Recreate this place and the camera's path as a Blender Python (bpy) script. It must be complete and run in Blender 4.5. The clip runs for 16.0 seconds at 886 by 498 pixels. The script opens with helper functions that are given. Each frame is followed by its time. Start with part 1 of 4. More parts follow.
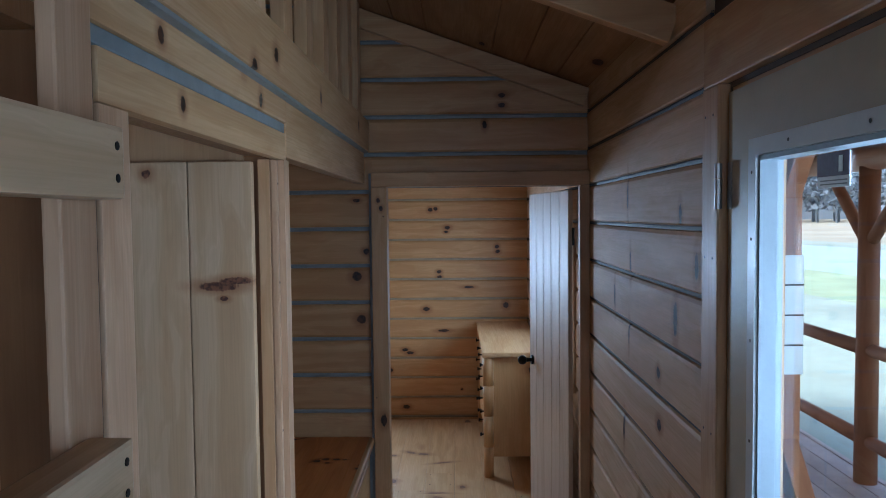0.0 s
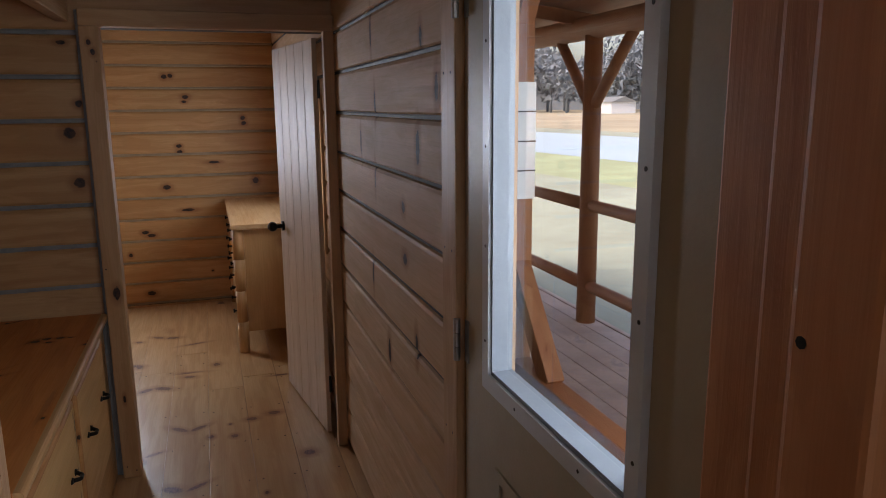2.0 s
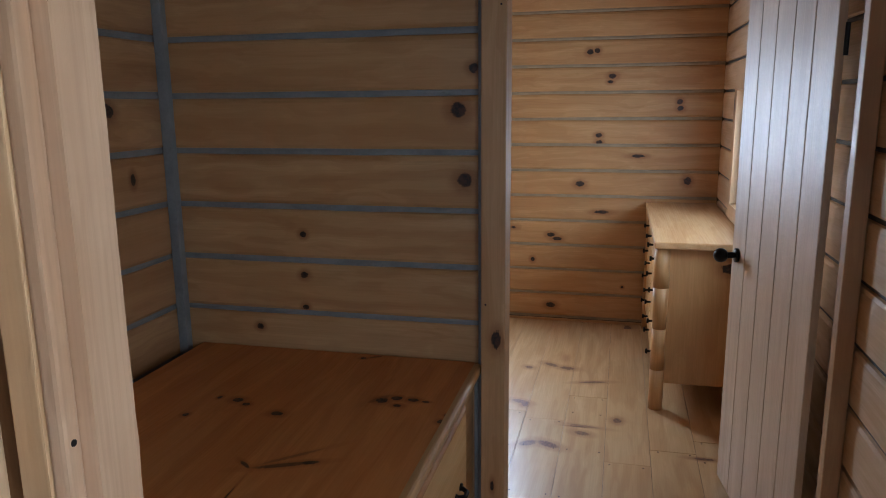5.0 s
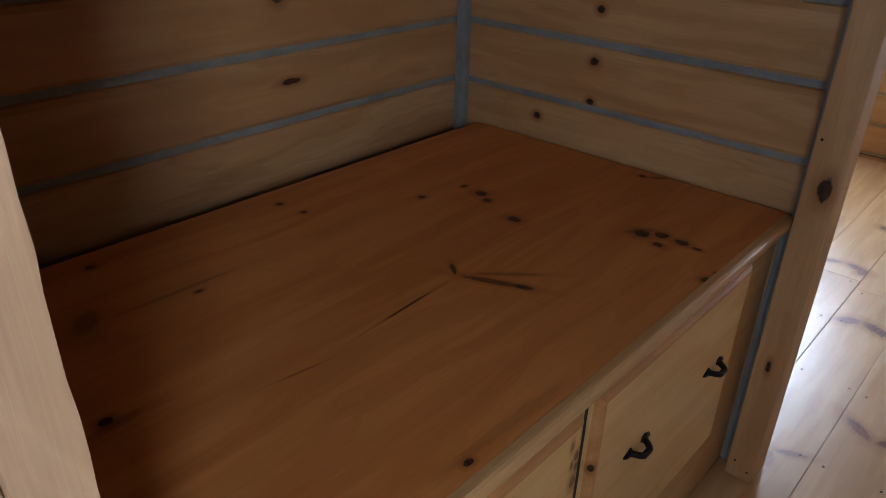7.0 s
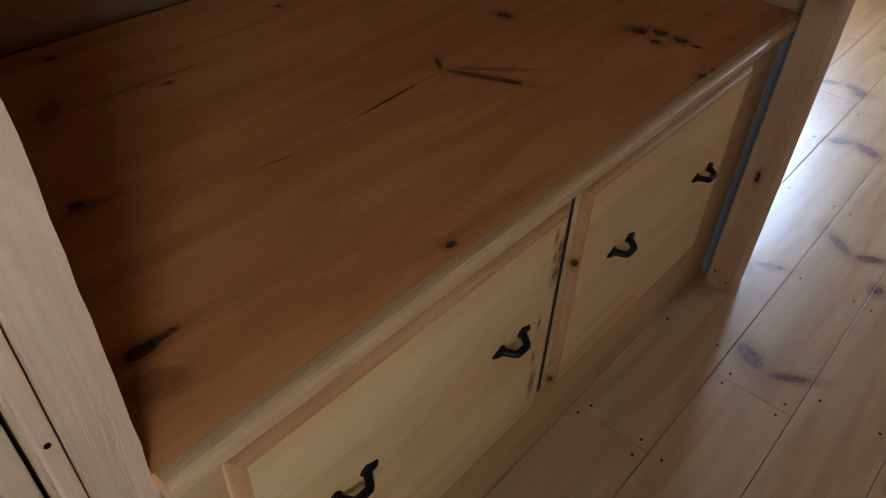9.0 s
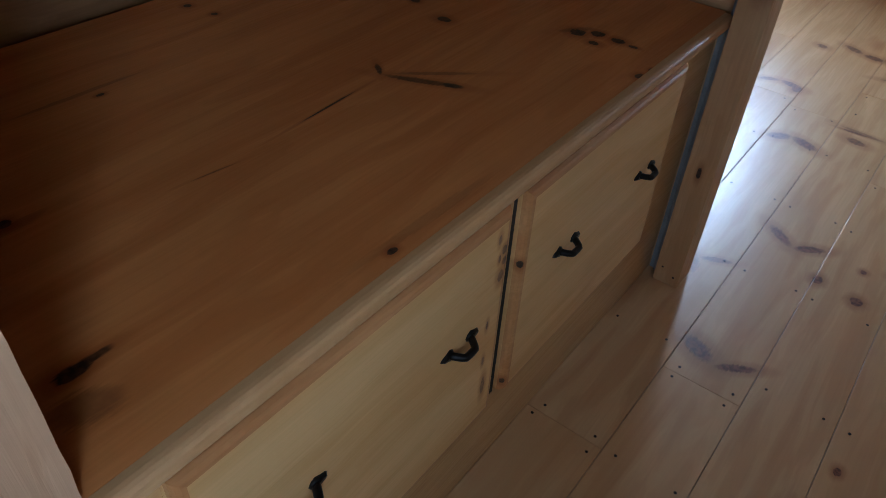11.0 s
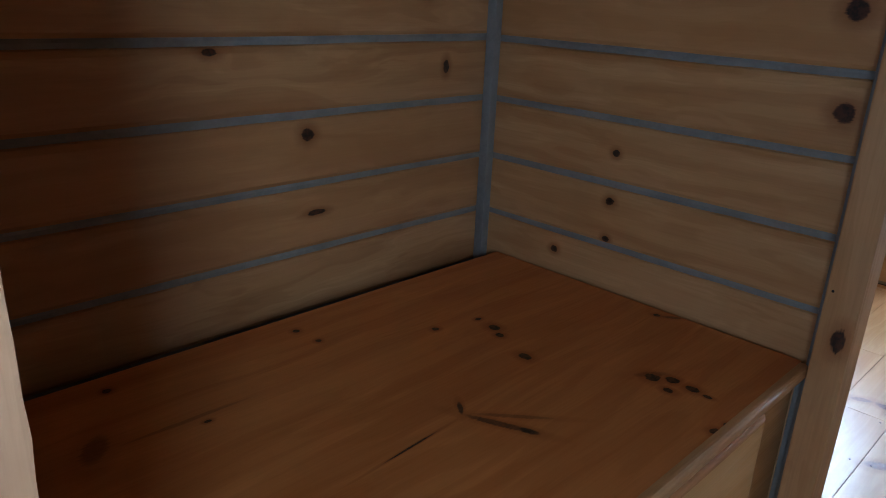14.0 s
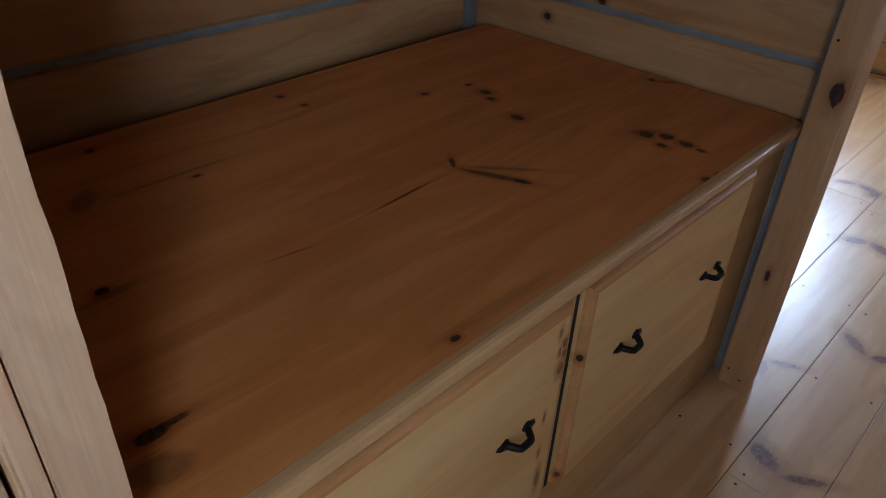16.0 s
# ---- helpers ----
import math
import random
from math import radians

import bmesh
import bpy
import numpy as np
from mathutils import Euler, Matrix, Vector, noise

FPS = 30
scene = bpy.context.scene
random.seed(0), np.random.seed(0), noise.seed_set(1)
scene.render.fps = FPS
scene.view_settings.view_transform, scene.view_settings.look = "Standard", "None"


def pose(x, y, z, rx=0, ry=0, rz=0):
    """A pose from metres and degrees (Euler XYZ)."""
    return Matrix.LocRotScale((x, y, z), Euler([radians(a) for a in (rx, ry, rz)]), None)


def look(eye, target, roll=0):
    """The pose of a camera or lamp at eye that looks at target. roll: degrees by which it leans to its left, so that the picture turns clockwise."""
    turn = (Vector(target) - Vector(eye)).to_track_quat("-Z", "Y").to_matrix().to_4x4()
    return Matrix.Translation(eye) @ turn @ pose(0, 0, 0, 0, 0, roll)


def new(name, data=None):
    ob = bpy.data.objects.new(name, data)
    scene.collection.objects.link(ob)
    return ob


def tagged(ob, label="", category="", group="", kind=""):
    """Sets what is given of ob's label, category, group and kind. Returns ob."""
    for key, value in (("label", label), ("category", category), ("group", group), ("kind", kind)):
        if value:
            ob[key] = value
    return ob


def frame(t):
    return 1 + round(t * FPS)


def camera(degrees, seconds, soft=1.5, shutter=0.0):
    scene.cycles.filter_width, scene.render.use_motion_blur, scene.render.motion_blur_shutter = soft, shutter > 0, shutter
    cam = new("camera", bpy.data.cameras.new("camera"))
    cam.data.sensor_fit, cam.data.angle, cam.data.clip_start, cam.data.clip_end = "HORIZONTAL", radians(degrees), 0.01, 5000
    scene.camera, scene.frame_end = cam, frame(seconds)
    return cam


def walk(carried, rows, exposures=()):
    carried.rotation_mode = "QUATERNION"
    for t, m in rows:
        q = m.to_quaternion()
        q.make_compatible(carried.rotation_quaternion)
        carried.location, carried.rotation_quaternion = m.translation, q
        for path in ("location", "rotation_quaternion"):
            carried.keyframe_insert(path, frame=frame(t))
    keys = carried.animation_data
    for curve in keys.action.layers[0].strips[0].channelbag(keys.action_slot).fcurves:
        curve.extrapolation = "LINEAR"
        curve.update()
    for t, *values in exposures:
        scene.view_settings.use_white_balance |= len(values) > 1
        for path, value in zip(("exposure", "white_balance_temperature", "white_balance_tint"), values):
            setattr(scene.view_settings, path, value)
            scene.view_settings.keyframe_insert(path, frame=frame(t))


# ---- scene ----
cam = camera(62.8, 16.0, 0.9)
PATH = [
    (0, (0.031, 0.225, 1.703), (-0.008, 2.222, 1.61), -0.6),
    (0.5, (-0.001, 0.201, 1.582), (0.072, 2.191, 1.392), -0.7),
    (1, (-0.022, 0.203, 1.556), (0.259, 2.164, 1.283), -0.6),
    (1.5, (0.024, 0.211, 1.55), (0.501, 2.123, 1.21), -0.3),
    (2, (0.085, 0.311, 1.532), (0.684, 2.179, 1.14), -0.5),
    (2.5, (0.147, 0.447, 1.521), (0.696, 2.326, 1.112), -0.8),
    (3, (0.126, 0.622, 1.526), (0.5, 2.551, 1.152), -0.9),
    (3.2, (0.1, 0.732, 1.531), (0.391, 2.677, 1.17), -0.8),
    (5.3, (-0.016, 1.567, 1.454), (-0.62, 3.426, 1.033), -0.0),
    (5.5, (-0.04, 1.634, 1.456), (-0.742, 3.455, 1.02), 0.5),
    (6, (-0.015, 1.782, 1.464), (-1.005, 3.444, 0.959), 0.6),
    (6.5, (0.018, 1.857, 1.448), (-1.144, 3.332, 0.759), 1.1),
    (7, (0.031, 1.853, 1.365), (-1.142, 3.177, 0.432), 1.5),
    (7.5, (0.037, 1.849, 1.326), (-1.084, 3.069, 0.205), 1.7),
    (8, (0.039, 1.847, 1.288), (-1.017, 3.012, 0.053), 2.1),
    (8.5, (0.041, 1.849, 1.276), (-0.971, 2.998, -0.01), 2.4),
    (9, (0.043, 1.855, 1.28), (-0.938, 3.025, -0.013), 2.6),
    (9.5, (0.058, 1.871, 1.284), (-0.879, 3.078, -0.008), 2.8),
    (9.7, (0.055, 1.878, 1.286), (-0.847, 3.107, -0.008), 3.4),
    (11.8, (0.057, 1.869, 1.278), (-0.846, 3.135, 0.022), 3.61),
    (12, (0.053, 1.876, 1.325), (-0.928, 3.185, 0.174), 3.81),
    (12.5, (0.039, 1.871, 1.414), (-1.124, 3.263, 0.571), 3.31),
    (13, (0.038, 1.854, 1.421), (-1.218, 3.222, 0.681), 3.08),
    (13.5, (0.040, 1.856, 1.432), (-1.282, 3.204, 0.772), 2.84),
    (14, (0.057, 1.873, 1.436), (-1.261, 3.219, 0.764), 2.61),
    (14.5, (0.062, 1.872, 1.410), (-1.213, 3.191, 0.614), 2.88),
    (15, (0.064, 1.852, 1.309), (-1.099, 3.084, 0.247), 2.84),
    (15.5, (0.073, 1.851, 1.306), (-1.061, 3.071, 0.198), 2.40),
    (16, (0.071, 1.852, 1.313), (-1.053, 3.080, 0.204), 2.56),
]
EXPOSURE = [(0.0, 2.2, 5200, 5), (0.5, 1.85, 5200, 5), (1.0, 1.65, 5300, 7), (1.5, 1.65, 6100, 14), (2.0, 1.85, 7300, 21), (2.6, 1.85, 7300, 20), (3.2, 1.6, 6800, 17), (5.3, 2.6, 6100, 11),
            (7.0, 2.65, 6500, 13), (7.8, 2.65, 6500, 13), (9.0, 2.6, 6000, 9), (12.0, 2.4, 5500, 8), (14.5, 2.6, 5900, 10), (16.0, 2.55, 5950, 11)]
walk(cam, [(t, look(eye, target, roll)) for t, eye, target, roll in PATH], EXPOSURE)


# ---- world, sun, window light ----
world = bpy.data.worlds.new("sky")
scene.world = world
world.use_nodes = True
wn = world.node_tree
sky = wn.nodes.new("ShaderNodeTexSky")
sky.sky_type = "NISHITA"
sky.sun_disc = False
sky.sun_elevation, sky.sun_rotation = radians(58), radians(250)
sky.dust_density = 4.0
wn.links.new(sky.outputs[0], wn.nodes["Background"].inputs[0])
wn.nodes["Background"].inputs[1].default_value = 0.09
sun = new("sun", bpy.data.lights.new("sun", "SUN"))
sun.data.energy, sun.data.angle, sun.data.color = 0.85, radians(35), (1.0, 0.95, 0.88)
sun.matrix_world = look((0, 0, 0), (0.6, 0.2, -1.0))


def window_light(name, eye, target, w, h, watts, color=(0.8, 0.9, 1.0)):
    """An area lamp at a window or pane opening, in place of sky light."""
    d = bpy.data.lights.new(name, "AREA")
    d.shape, d.size, d.size_y, d.energy, d.color = "RECTANGLE", w, h, watts, color
    ob = new(name, d)
    ob.matrix_world = look(eye, target)
    return ob


COOL = (0.62, 0.80, 1.0)
window_light("bedroom_window_sky", (0.79, 4.75, 1.2), (-1.0, 4.75, 0.9), 1.5, 0.45, 3.3, COOL)
window_light("bedroom_corner_window_sky", (-1.0, 6.32, 1.35), (-0.35, 3.8, 0.3), 0.42, 0.72, 6.4, COOL)
# Invented window light that brightens the ladder and the closet front.
window_light("added_hall_window_sky", (0.79, -0.55, 1.4), (-0.6, 0.6, 1.3), 1.2, 0.8, 2.6, COOL)
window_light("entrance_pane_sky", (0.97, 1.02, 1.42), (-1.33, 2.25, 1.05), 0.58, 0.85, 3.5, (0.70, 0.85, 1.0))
# Fill light from an added window that is never in view.
window_light("added_back_window_sky", (-0.2, -1.97, 1.55), (-0.1, 1.0, 1.5), 1.0, 0.8, 1.3, COOL)


# ---- materials ----
def nodes_of(name):
    m = bpy.data.materials.new(name)
    m.use_nodes = True
    t = m.node_tree
    return m, t, t.nodes["Principled BSDF"]


def vmath(t, op, a, b=None):
    n = t.nodes.new("ShaderNodeVectorMath")
    n.operation = op
    for k, v in enumerate((a, b)):
        if v is None:
            continue
        if isinstance(v, (tuple, list)):
            n.inputs[k].default_value = v
        else:
            t.links.new(v, n.inputs[k])
    return n.outputs["Value"] if op in ("LENGTH", "DISTANCE", "DOT_PRODUCT") else n.outputs["Vector"]


def smath(t, op, a, b=None, clamp=False):
    n = t.nodes.new("ShaderNodeMath")
    n.operation, n.use_clamp = op, clamp
    for k, v in enumerate((a, b)):
        if v is None:
            continue
        if isinstance(v, (int, float)):
            n.inputs[k].default_value = v
        else:
            t.links.new(v, n.inputs[k])
    return n.outputs[0]


def remap(t, v, a, b, c=0.0, d=1.0):
    n = t.nodes.new("ShaderNodeMapRange")
    n.interpolation_type = "SMOOTHSTEP"
    t.links.new(v, n.inputs[0])
    for k, x in enumerate((a, b, c, d)):
        n.inputs[k + 1].default_value = x
    return n.outputs[0]


def blend(t, f, a, b, kind="MIX"):
    n = t.nodes.new("ShaderNodeMix")
    n.data_type, n.blend_type = "RGBA", kind
    for k, v in ((0, f), (6, a), (7, b)):
        if isinstance(v, (int, float)):
            n.inputs[k].default_value = v
        elif isinstance(v, tuple):
            n.inputs[k].default_value = (*v, 1) if len(v) == 3 else v
        else:
            t.links.new(v, n.inputs[k])
    return n.outputs[2]


def noise_tex(t, vec, scale, detail=4.0, rough=0.55, distortion=0.0):
    n = t.nodes.new("ShaderNodeTexNoise")
    t.links.new(vec, n.inputs["Vector"])
    n.inputs["Scale"].default_value, n.inputs["Detail"].default_value = scale, detail
    n.inputs["Roughness"].default_value, n.inputs["Distortion"].default_value = rough, distortion
    return n.outputs[0]


GRAIN = {"x": (1, 0, 0), "y": (0, 1, 0), "z": (0, 0, 1)}


def pine(name, grain, pale, dark, rough=0.5, knots=0.5, placed=(), coat=0.0, per_piece=True, flip=0.5, gloss=0.5, core=((0.009, 0.0035, 0.002), (0.06, 0.018, 0.006)), swirl=0.6, streaks=(), fuzz=0.2, relief=0.35):
    """Pine boards. grain: the axis along which the wood runs. placed: knots at known places (x, y, z, half length along the grain, half width). streaks: slanted knots on a level board (x0, y0, x1, y1, half width, depth of colour)."""
    m, t, bsdf = nodes_of(name)
    pos = t.nodes.new("ShaderNodeNewGeometry").outputs["Position"]
    info = t.nodes.new("ShaderNodeObjectInfo").outputs["Random"]
    shift = vmath(t, "SCALE", (7.3, 5.1, 9.7))
    if per_piece:
        n = shift.node
        t.links.new(info, n.inputs["Scale"])
        p = vmath(t, "ADD", pos, shift)
    else:
        p = pos
    pale, dark = (pale[0], pale[1] * 0.90, pale[2] * 0.84), (dark[0], dark[1] * 0.89, dark[2] * 0.82)
    g = GRAIN[grain]
    along = tuple(0.9 if k else 9.0 for k in g)
    fine = tuple(1.1 if k else 75.0 for k in g)
    cell = tuple(2.3 if k else 5.2 for k in g)
    warp = t.nodes.new("ShaderNodeTexNoise")
    t.links.new(p, warp.inputs["Vector"])
    warp.inputs["Scale"].default_value = 3.0
    bent = vmath(t, "ADD", vmath(t, "MULTIPLY", p, along), vmath(t, "SCALE", warp.outputs["Color"]))
    bent.node.inputs[1].links[0].from_node.inputs["Scale"].default_value = swirl
    rings = noise_tex(t, bent, 2.2, 3.0, 0.5, 0.6)
    bands = smath(t, "ABSOLUTE", smath(t, "SINE", smath(t, "MULTIPLY", rings, 26.0)))
    fibre = noise_tex(t, vmath(t, "MULTIPLY", p, fine), 3.0, 3.0, 0.6)
    c = blend(t, remap(t, rings, 0.3, 0.72), pale, dark)
    c = blend(t, smath(t, "MULTIPLY", bands, 0.06 + 0.6 * fuzz), c, tuple(v * 0.72 for v in dark))
    c = blend(t, smath(t, "MULTIPLY", remap(t, fibre, 0.42, 0.72), fuzz), c, tuple(v * 0.6 for v in dark))
    if per_piece:
        c = blend(t, smath(t, "MULTIPLY", info, flip), c, blend(t, 0.75, c, tuple(v * 1.15 for v in dark)))
    stain = noise_tex(t, p, 1.7, 4.0, 0.6)
    c = blend(t, remap(t, stain, 0.55, 0.8, 0, 0.25), c, tuple(v * 0.7 for v in dark))
    wob = t.nodes.new("ShaderNodeTexNoise")
    t.links.new(pos, wob.inputs["Vector"])
    wob.inputs["Scale"].default_value = 48.0
    wobble = vmath(t, "SCALE", vmath(t, "SUBTRACT", wob.outputs["Color"], (0.5, 0.5, 0.5)))
    wobble.node.inputs["Scale"].default_value = 0.6
    frayed = noise_tex(t, vmath(t, "MULTIPLY", pos, tuple(14.0 if k else 120.0 for k in g)), 2.0, 3.0, 0.65)
    fray = smath(t, "MULTIPLY", smath(t, "SUBTRACT", frayed, 0.5), 0.5)
    mask = None
    halo = None
    if knots > 0:
        v = t.nodes.new("ShaderNodeTexVoronoi")
        t.links.new(vmath(t, "MULTIPLY", p, cell), v.inputs["Vector"])
        v.inputs["Scale"].default_value = 1.0
        sep = t.nodes.new("ShaderNodeSeparateColor")
        t.links.new(v.outputs["Color"], sep.inputs[0])
        size = remap(t, sep.outputs[0], 1.0 - knots, 1.0, 0.0, 0.125)
        gap = smath(t, "SUBTRACT", smath(t, "ADD", v.outputs["Distance"], smath(t, "MULTIPLY", noise_tex(t, pos, 40.0), 0.04)), size)
        mask = smath(t, "MULTIPLY", remap(t, gap, 0.01, 0.03, 1.0, 0.0), smath(t, "GREATER_THAN", sep.outputs[0], 1.0 - knots))
        halo = smath(t, "MULTIPLY", remap(t, gap, 0.0, 0.16, 0.6, 0.0), smath(t, "GREATER_THAN", sep.outputs[0], 1.0 - knots))
    for x, y, z, la, lw in placed:
        inv = tuple(1 / la if k else 1 / lw for k in g)
        rel = vmath(t, "SUBTRACT", pos, (x, y, z))
        d = smath(t, "ADD", vmath(t, "LENGTH", vmath(t, "ADD", vmath(t, "MULTIPLY", rel, inv), wobble)), fray)
        one, ring = remap(t, d, 0.7, 0.95, 1.0, 0.0), remap(t, d, 0.7, 2.4, 0.75, 0.0)
        mask = one if mask is None else smath(t, "MAXIMUM", mask, one)
        halo = ring if halo is None else smath(t, "MAXIMUM", halo, ring)
    for x0, y0, x1, y1, half, depth in streaks:
        run = math.hypot(x1 - x0, y1 - y0)
        ux, uy = (x1 - x0) / run, (y1 - y0) / run
        z = placed[0][2]
        rel = vmath(t, "SUBTRACT", pos, ((x0 + x1) / 2, (y0 + y1) / 2, z))
        u = vmath(t, "DOT_PRODUCT", rel, (2 * ux / run, 2 * uy / run, 0.0))
        v = vmath(t, "DOT_PRODUCT", rel, (-uy / half, ux / half, 0.0))
        v = smath(t, "ADD", v, smath(t, "MULTIPLY", smath(t, "SUBTRACT", frayed, 0.5), 1.2))
        d = smath(t, "ADD", smath(t, "MULTIPLY", u, u), smath(t, "MULTIPLY", v, v))
        one = remap(t, d, 0.25, 1.1, depth, 0.0)
        ring = remap(t, d, 0.6, 5.0, 0.5 * depth, 0.0)
        mask = one if mask is None else smath(t, "MAXIMUM", mask, one)
        halo = ring if halo is None else smath(t, "MAXIMUM", halo, ring)
    if mask is not None:
        kn = noise_tex(t, pos, 90.0, 2.0)
        c = blend(t, halo, c, tuple(v * w for v, w in zip(dark, (0.62, 0.45, 0.35))))
        c = blend(t, mask, c, blend(t, remap(t, kn, 0.35, 0.65), *core))
    t.links.new(c, bsdf.inputs["Base Color"])
    r = remap(t, fibre, 0.3, 0.8, rough - 0.06, rough + 0.1)
    t.links.new(r, bsdf.inputs["Roughness"])
    bsdf.inputs["Specular IOR Level"].default_value = gloss
    bsdf.inputs["Coat Weight"].default_value = coat
    bsdf.inputs["Coat Roughness"].default_value = 0.25
    bump = t.nodes.new("ShaderNodeBump")
    bump.inputs["Strength"].default_value, bump.inputs["Distance"].default_value = relief, 0.001
    t.links.new(smath(t, "ADD", fibre, smath(t, "MULTIPLY", bands, 0.15)), bump.inputs["Height"])
    t.links.new(bump.outputs[0], bsdf.inputs["Normal"])
    return m


def plain(name, color, rough=0.5, metal=0.0, vary=0.15, scale=12.0, bump=0.15):
    m, t, bsdf = nodes_of(name)
    pos = t.nodes.new("ShaderNodeNewGeometry").outputs["Position"]
    a, b = noise_tex(t, pos, scale), noise_tex(t, pos, scale * 9, 3.0)
    f = smath(t, "ADD", smath(t, "MULTIPLY", a, 0.7), smath(t, "MULTIPLY", b, 0.3))
    t.links.new(blend(t, remap(t, f, 0.3, 0.7), tuple(c * (1 - vary) for c in color), tuple(min(1, c * (1 + vary)) for c in color)), bsdf.inputs["Base Color"])
    t.links.new(remap(t, b, 0.3, 0.7, max(0.03, rough - 0.06), rough + 0.06), bsdf.inputs["Roughness"])
    bsdf.inputs["Metallic"].default_value = metal
    if bump:
        n = t.nodes.new("ShaderNodeBump")
        n.inputs["Strength"].default_value, n.inputs["Distance"].default_value = bump, 0.002
        t.links.new(b, n.inputs["Height"])
        t.links.new(n.outputs[0], bsdf.inputs["Normal"])
    return m


PALE, TAN = (0.60, 0.41, 0.22), (0.44, 0.25, 0.105)
EAST_KNOTS = ((0.61, 2.66, 1.53, 0.012, 0.05), (0.61, 2.16, 1.42, 0.02, 0.055), (0.61, 1.99, 1.57, 0.016, 0.04), (0.61, 2.31, 1.09, 0.025, 0.02), (0.61, 2.68, 1.30, 0.01, 0.05), (0.61, 2.9, 1.40, 0.012, 0.05), (0.61, 2.53, 0.74, 0.02, 0.045),
              (0.61, 2.7, 1.76, 0.012, 0.06), (0.61, 2.12, 1.70, 0.014, 0.03), (0.61, 2.32, 1.24, 0.02, 0.02), (0.61, 2.75, 0.95, 0.012, 0.05), (0.61, 2.2, 0.86, 0.016, 0.045))
pine_east = pine("entrance_siding_pine", "y", (0.68, 0.53, 0.37), (0.54, 0.38, 0.23), 0.62, 0.1, EAST_KNOTS, gloss=0.25)
pine_y = pine("pine_along_y", "y", PALE, TAN, 0.5, 0.45)
pine_x = pine("pine_along_x", "x", PALE, TAN, 0.5, 0.45)
pine_z = pine("pine_upright", "z", (0.62, 0.44, 0.26), (0.48, 0.29, 0.14), 0.5, 0.3)
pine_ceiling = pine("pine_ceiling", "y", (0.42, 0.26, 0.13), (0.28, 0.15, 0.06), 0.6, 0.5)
BENCH_KNOTS = ((-0.91, 3.04, 0.712, 0.015, 0.018), (-0.876, 3.02, 0.712, 0.010, 0.012), (-0.774, 2.985, 0.712, 0.014, 0.018), (-0.99, 2.93, 0.712, 0.010, 0.009), (-0.964, 3.045, 0.712, 0.010, 0.007),
               (-0.548, 3.115, 0.712, 0.018, 0.020), (-0.514, 3.137, 0.712, 0.014, 0.016), (-0.47, 3.135, 0.712, 0.013, 0.018), (-0.50, 3.093, 0.712, 0.010, 0.013), (-0.435, 3.13, 0.712, 0.006, 0.011),
               (-0.777, 2.11, 0.712, 0.013, 0.011), (-1.193, 2.28, 0.712, 0.010, 0.009), (-1.181, 2.685, 0.712, 0.010, 0.009), (-1.111, 2.695, 0.712, 0.008, 0.008), (-0.983, 2.37, 0.712, 0.008, 0.005),
               (-0.503, 2.035, 0.712, 0.024, 0.012), (-0.372, 3.027, 0.712, 0.012, 0.009), (-0.366, 3.063, 0.712, 0.009, 0.006), (-0.70, 3.40, 0.712, 0.009, 0.010), (-0.387, 2.382, 0.712, 0.010, 0.006))
BENCH_STREAKS = ((-0.69, 2.512, -0.699, 2.66, 0.0026, 1.0), (-0.686, 2.31, -0.675, 2.39, 0.002, 0.55), (-0.709, 2.722, -0.579, 2.778, 0.010, 0.8), (-0.615, 2.763, -0.572, 2.782, 0.009, 1.0),
                 (-0.70, 2.735, -0.581, 2.845, 0.007, 0.45), (-0.743, 2.75, -0.705, 2.72, 0.006, 0.9), (-1.065, 2.222, -0.985, 2.168, 0.022, 0.5), (-1.01, 2.215, -1.004, 2.475, 0.006, 0.35),
                 (-0.759, 2.06, -0.769, 2.165, 0.012, 0.35), (-0.506, 2.03, -0.505, 2.085, 0.007, 0.9), (-0.47, 1.98, -0.44, 2.06, 0.026, 0.45), (-0.69, 3.40, -0.645, 3.434, 0.008, 0.6),
                 (-0.40, 2.30, -0.39, 2.62, 0.010, 0.25), (-0.58, 3.09, -0.53, 3.16, 0.012, 0.4))
pine_bench = pine("bench_pine", "y", (0.68, 0.295, 0.092), (0.54, 0.205, 0.056), 0.45, 0.0, BENCH_KNOTS, 0.03, per_piece=False, gloss=0.22, swirl=0.35, streaks=BENCH_STREAKS, fuzz=0.1, core=((0.018, 0.007, 0.004), (0.08, 0.028, 0.010)))
pine_drawer = pine("drawer_pine", "y", (0.60, 0.40, 0.18), (0.50, 0.30, 0.12), 0.45, 0.1)
FLOOR_KNOTS = ((0.009, 3.683, 0, 0.022, 0.016), (0.115, 3.66, 0, 0.022, 0.018), (0.22, 3.086, 0, 0.014, 0.010), (0.204, 3.83, 0, 0.022, 0.030), (0.316, 3.87, 0, 0.024, 0.034), (0.05, 4.70, 0, 0.03, 0.022),
               (-0.39, 4.80, 0, 0.03, 0.022), (0.40, 4.40, 0, 0.012, 0.05), (-0.12, 4.60, 0, 0.008, 0.05), (0.10, 3.80, 0, 0.012, 0.010), (-0.26, 2.55, 0, 0.012, 0.010), (0.43, 3.38, 0, 0.03, 0.03))
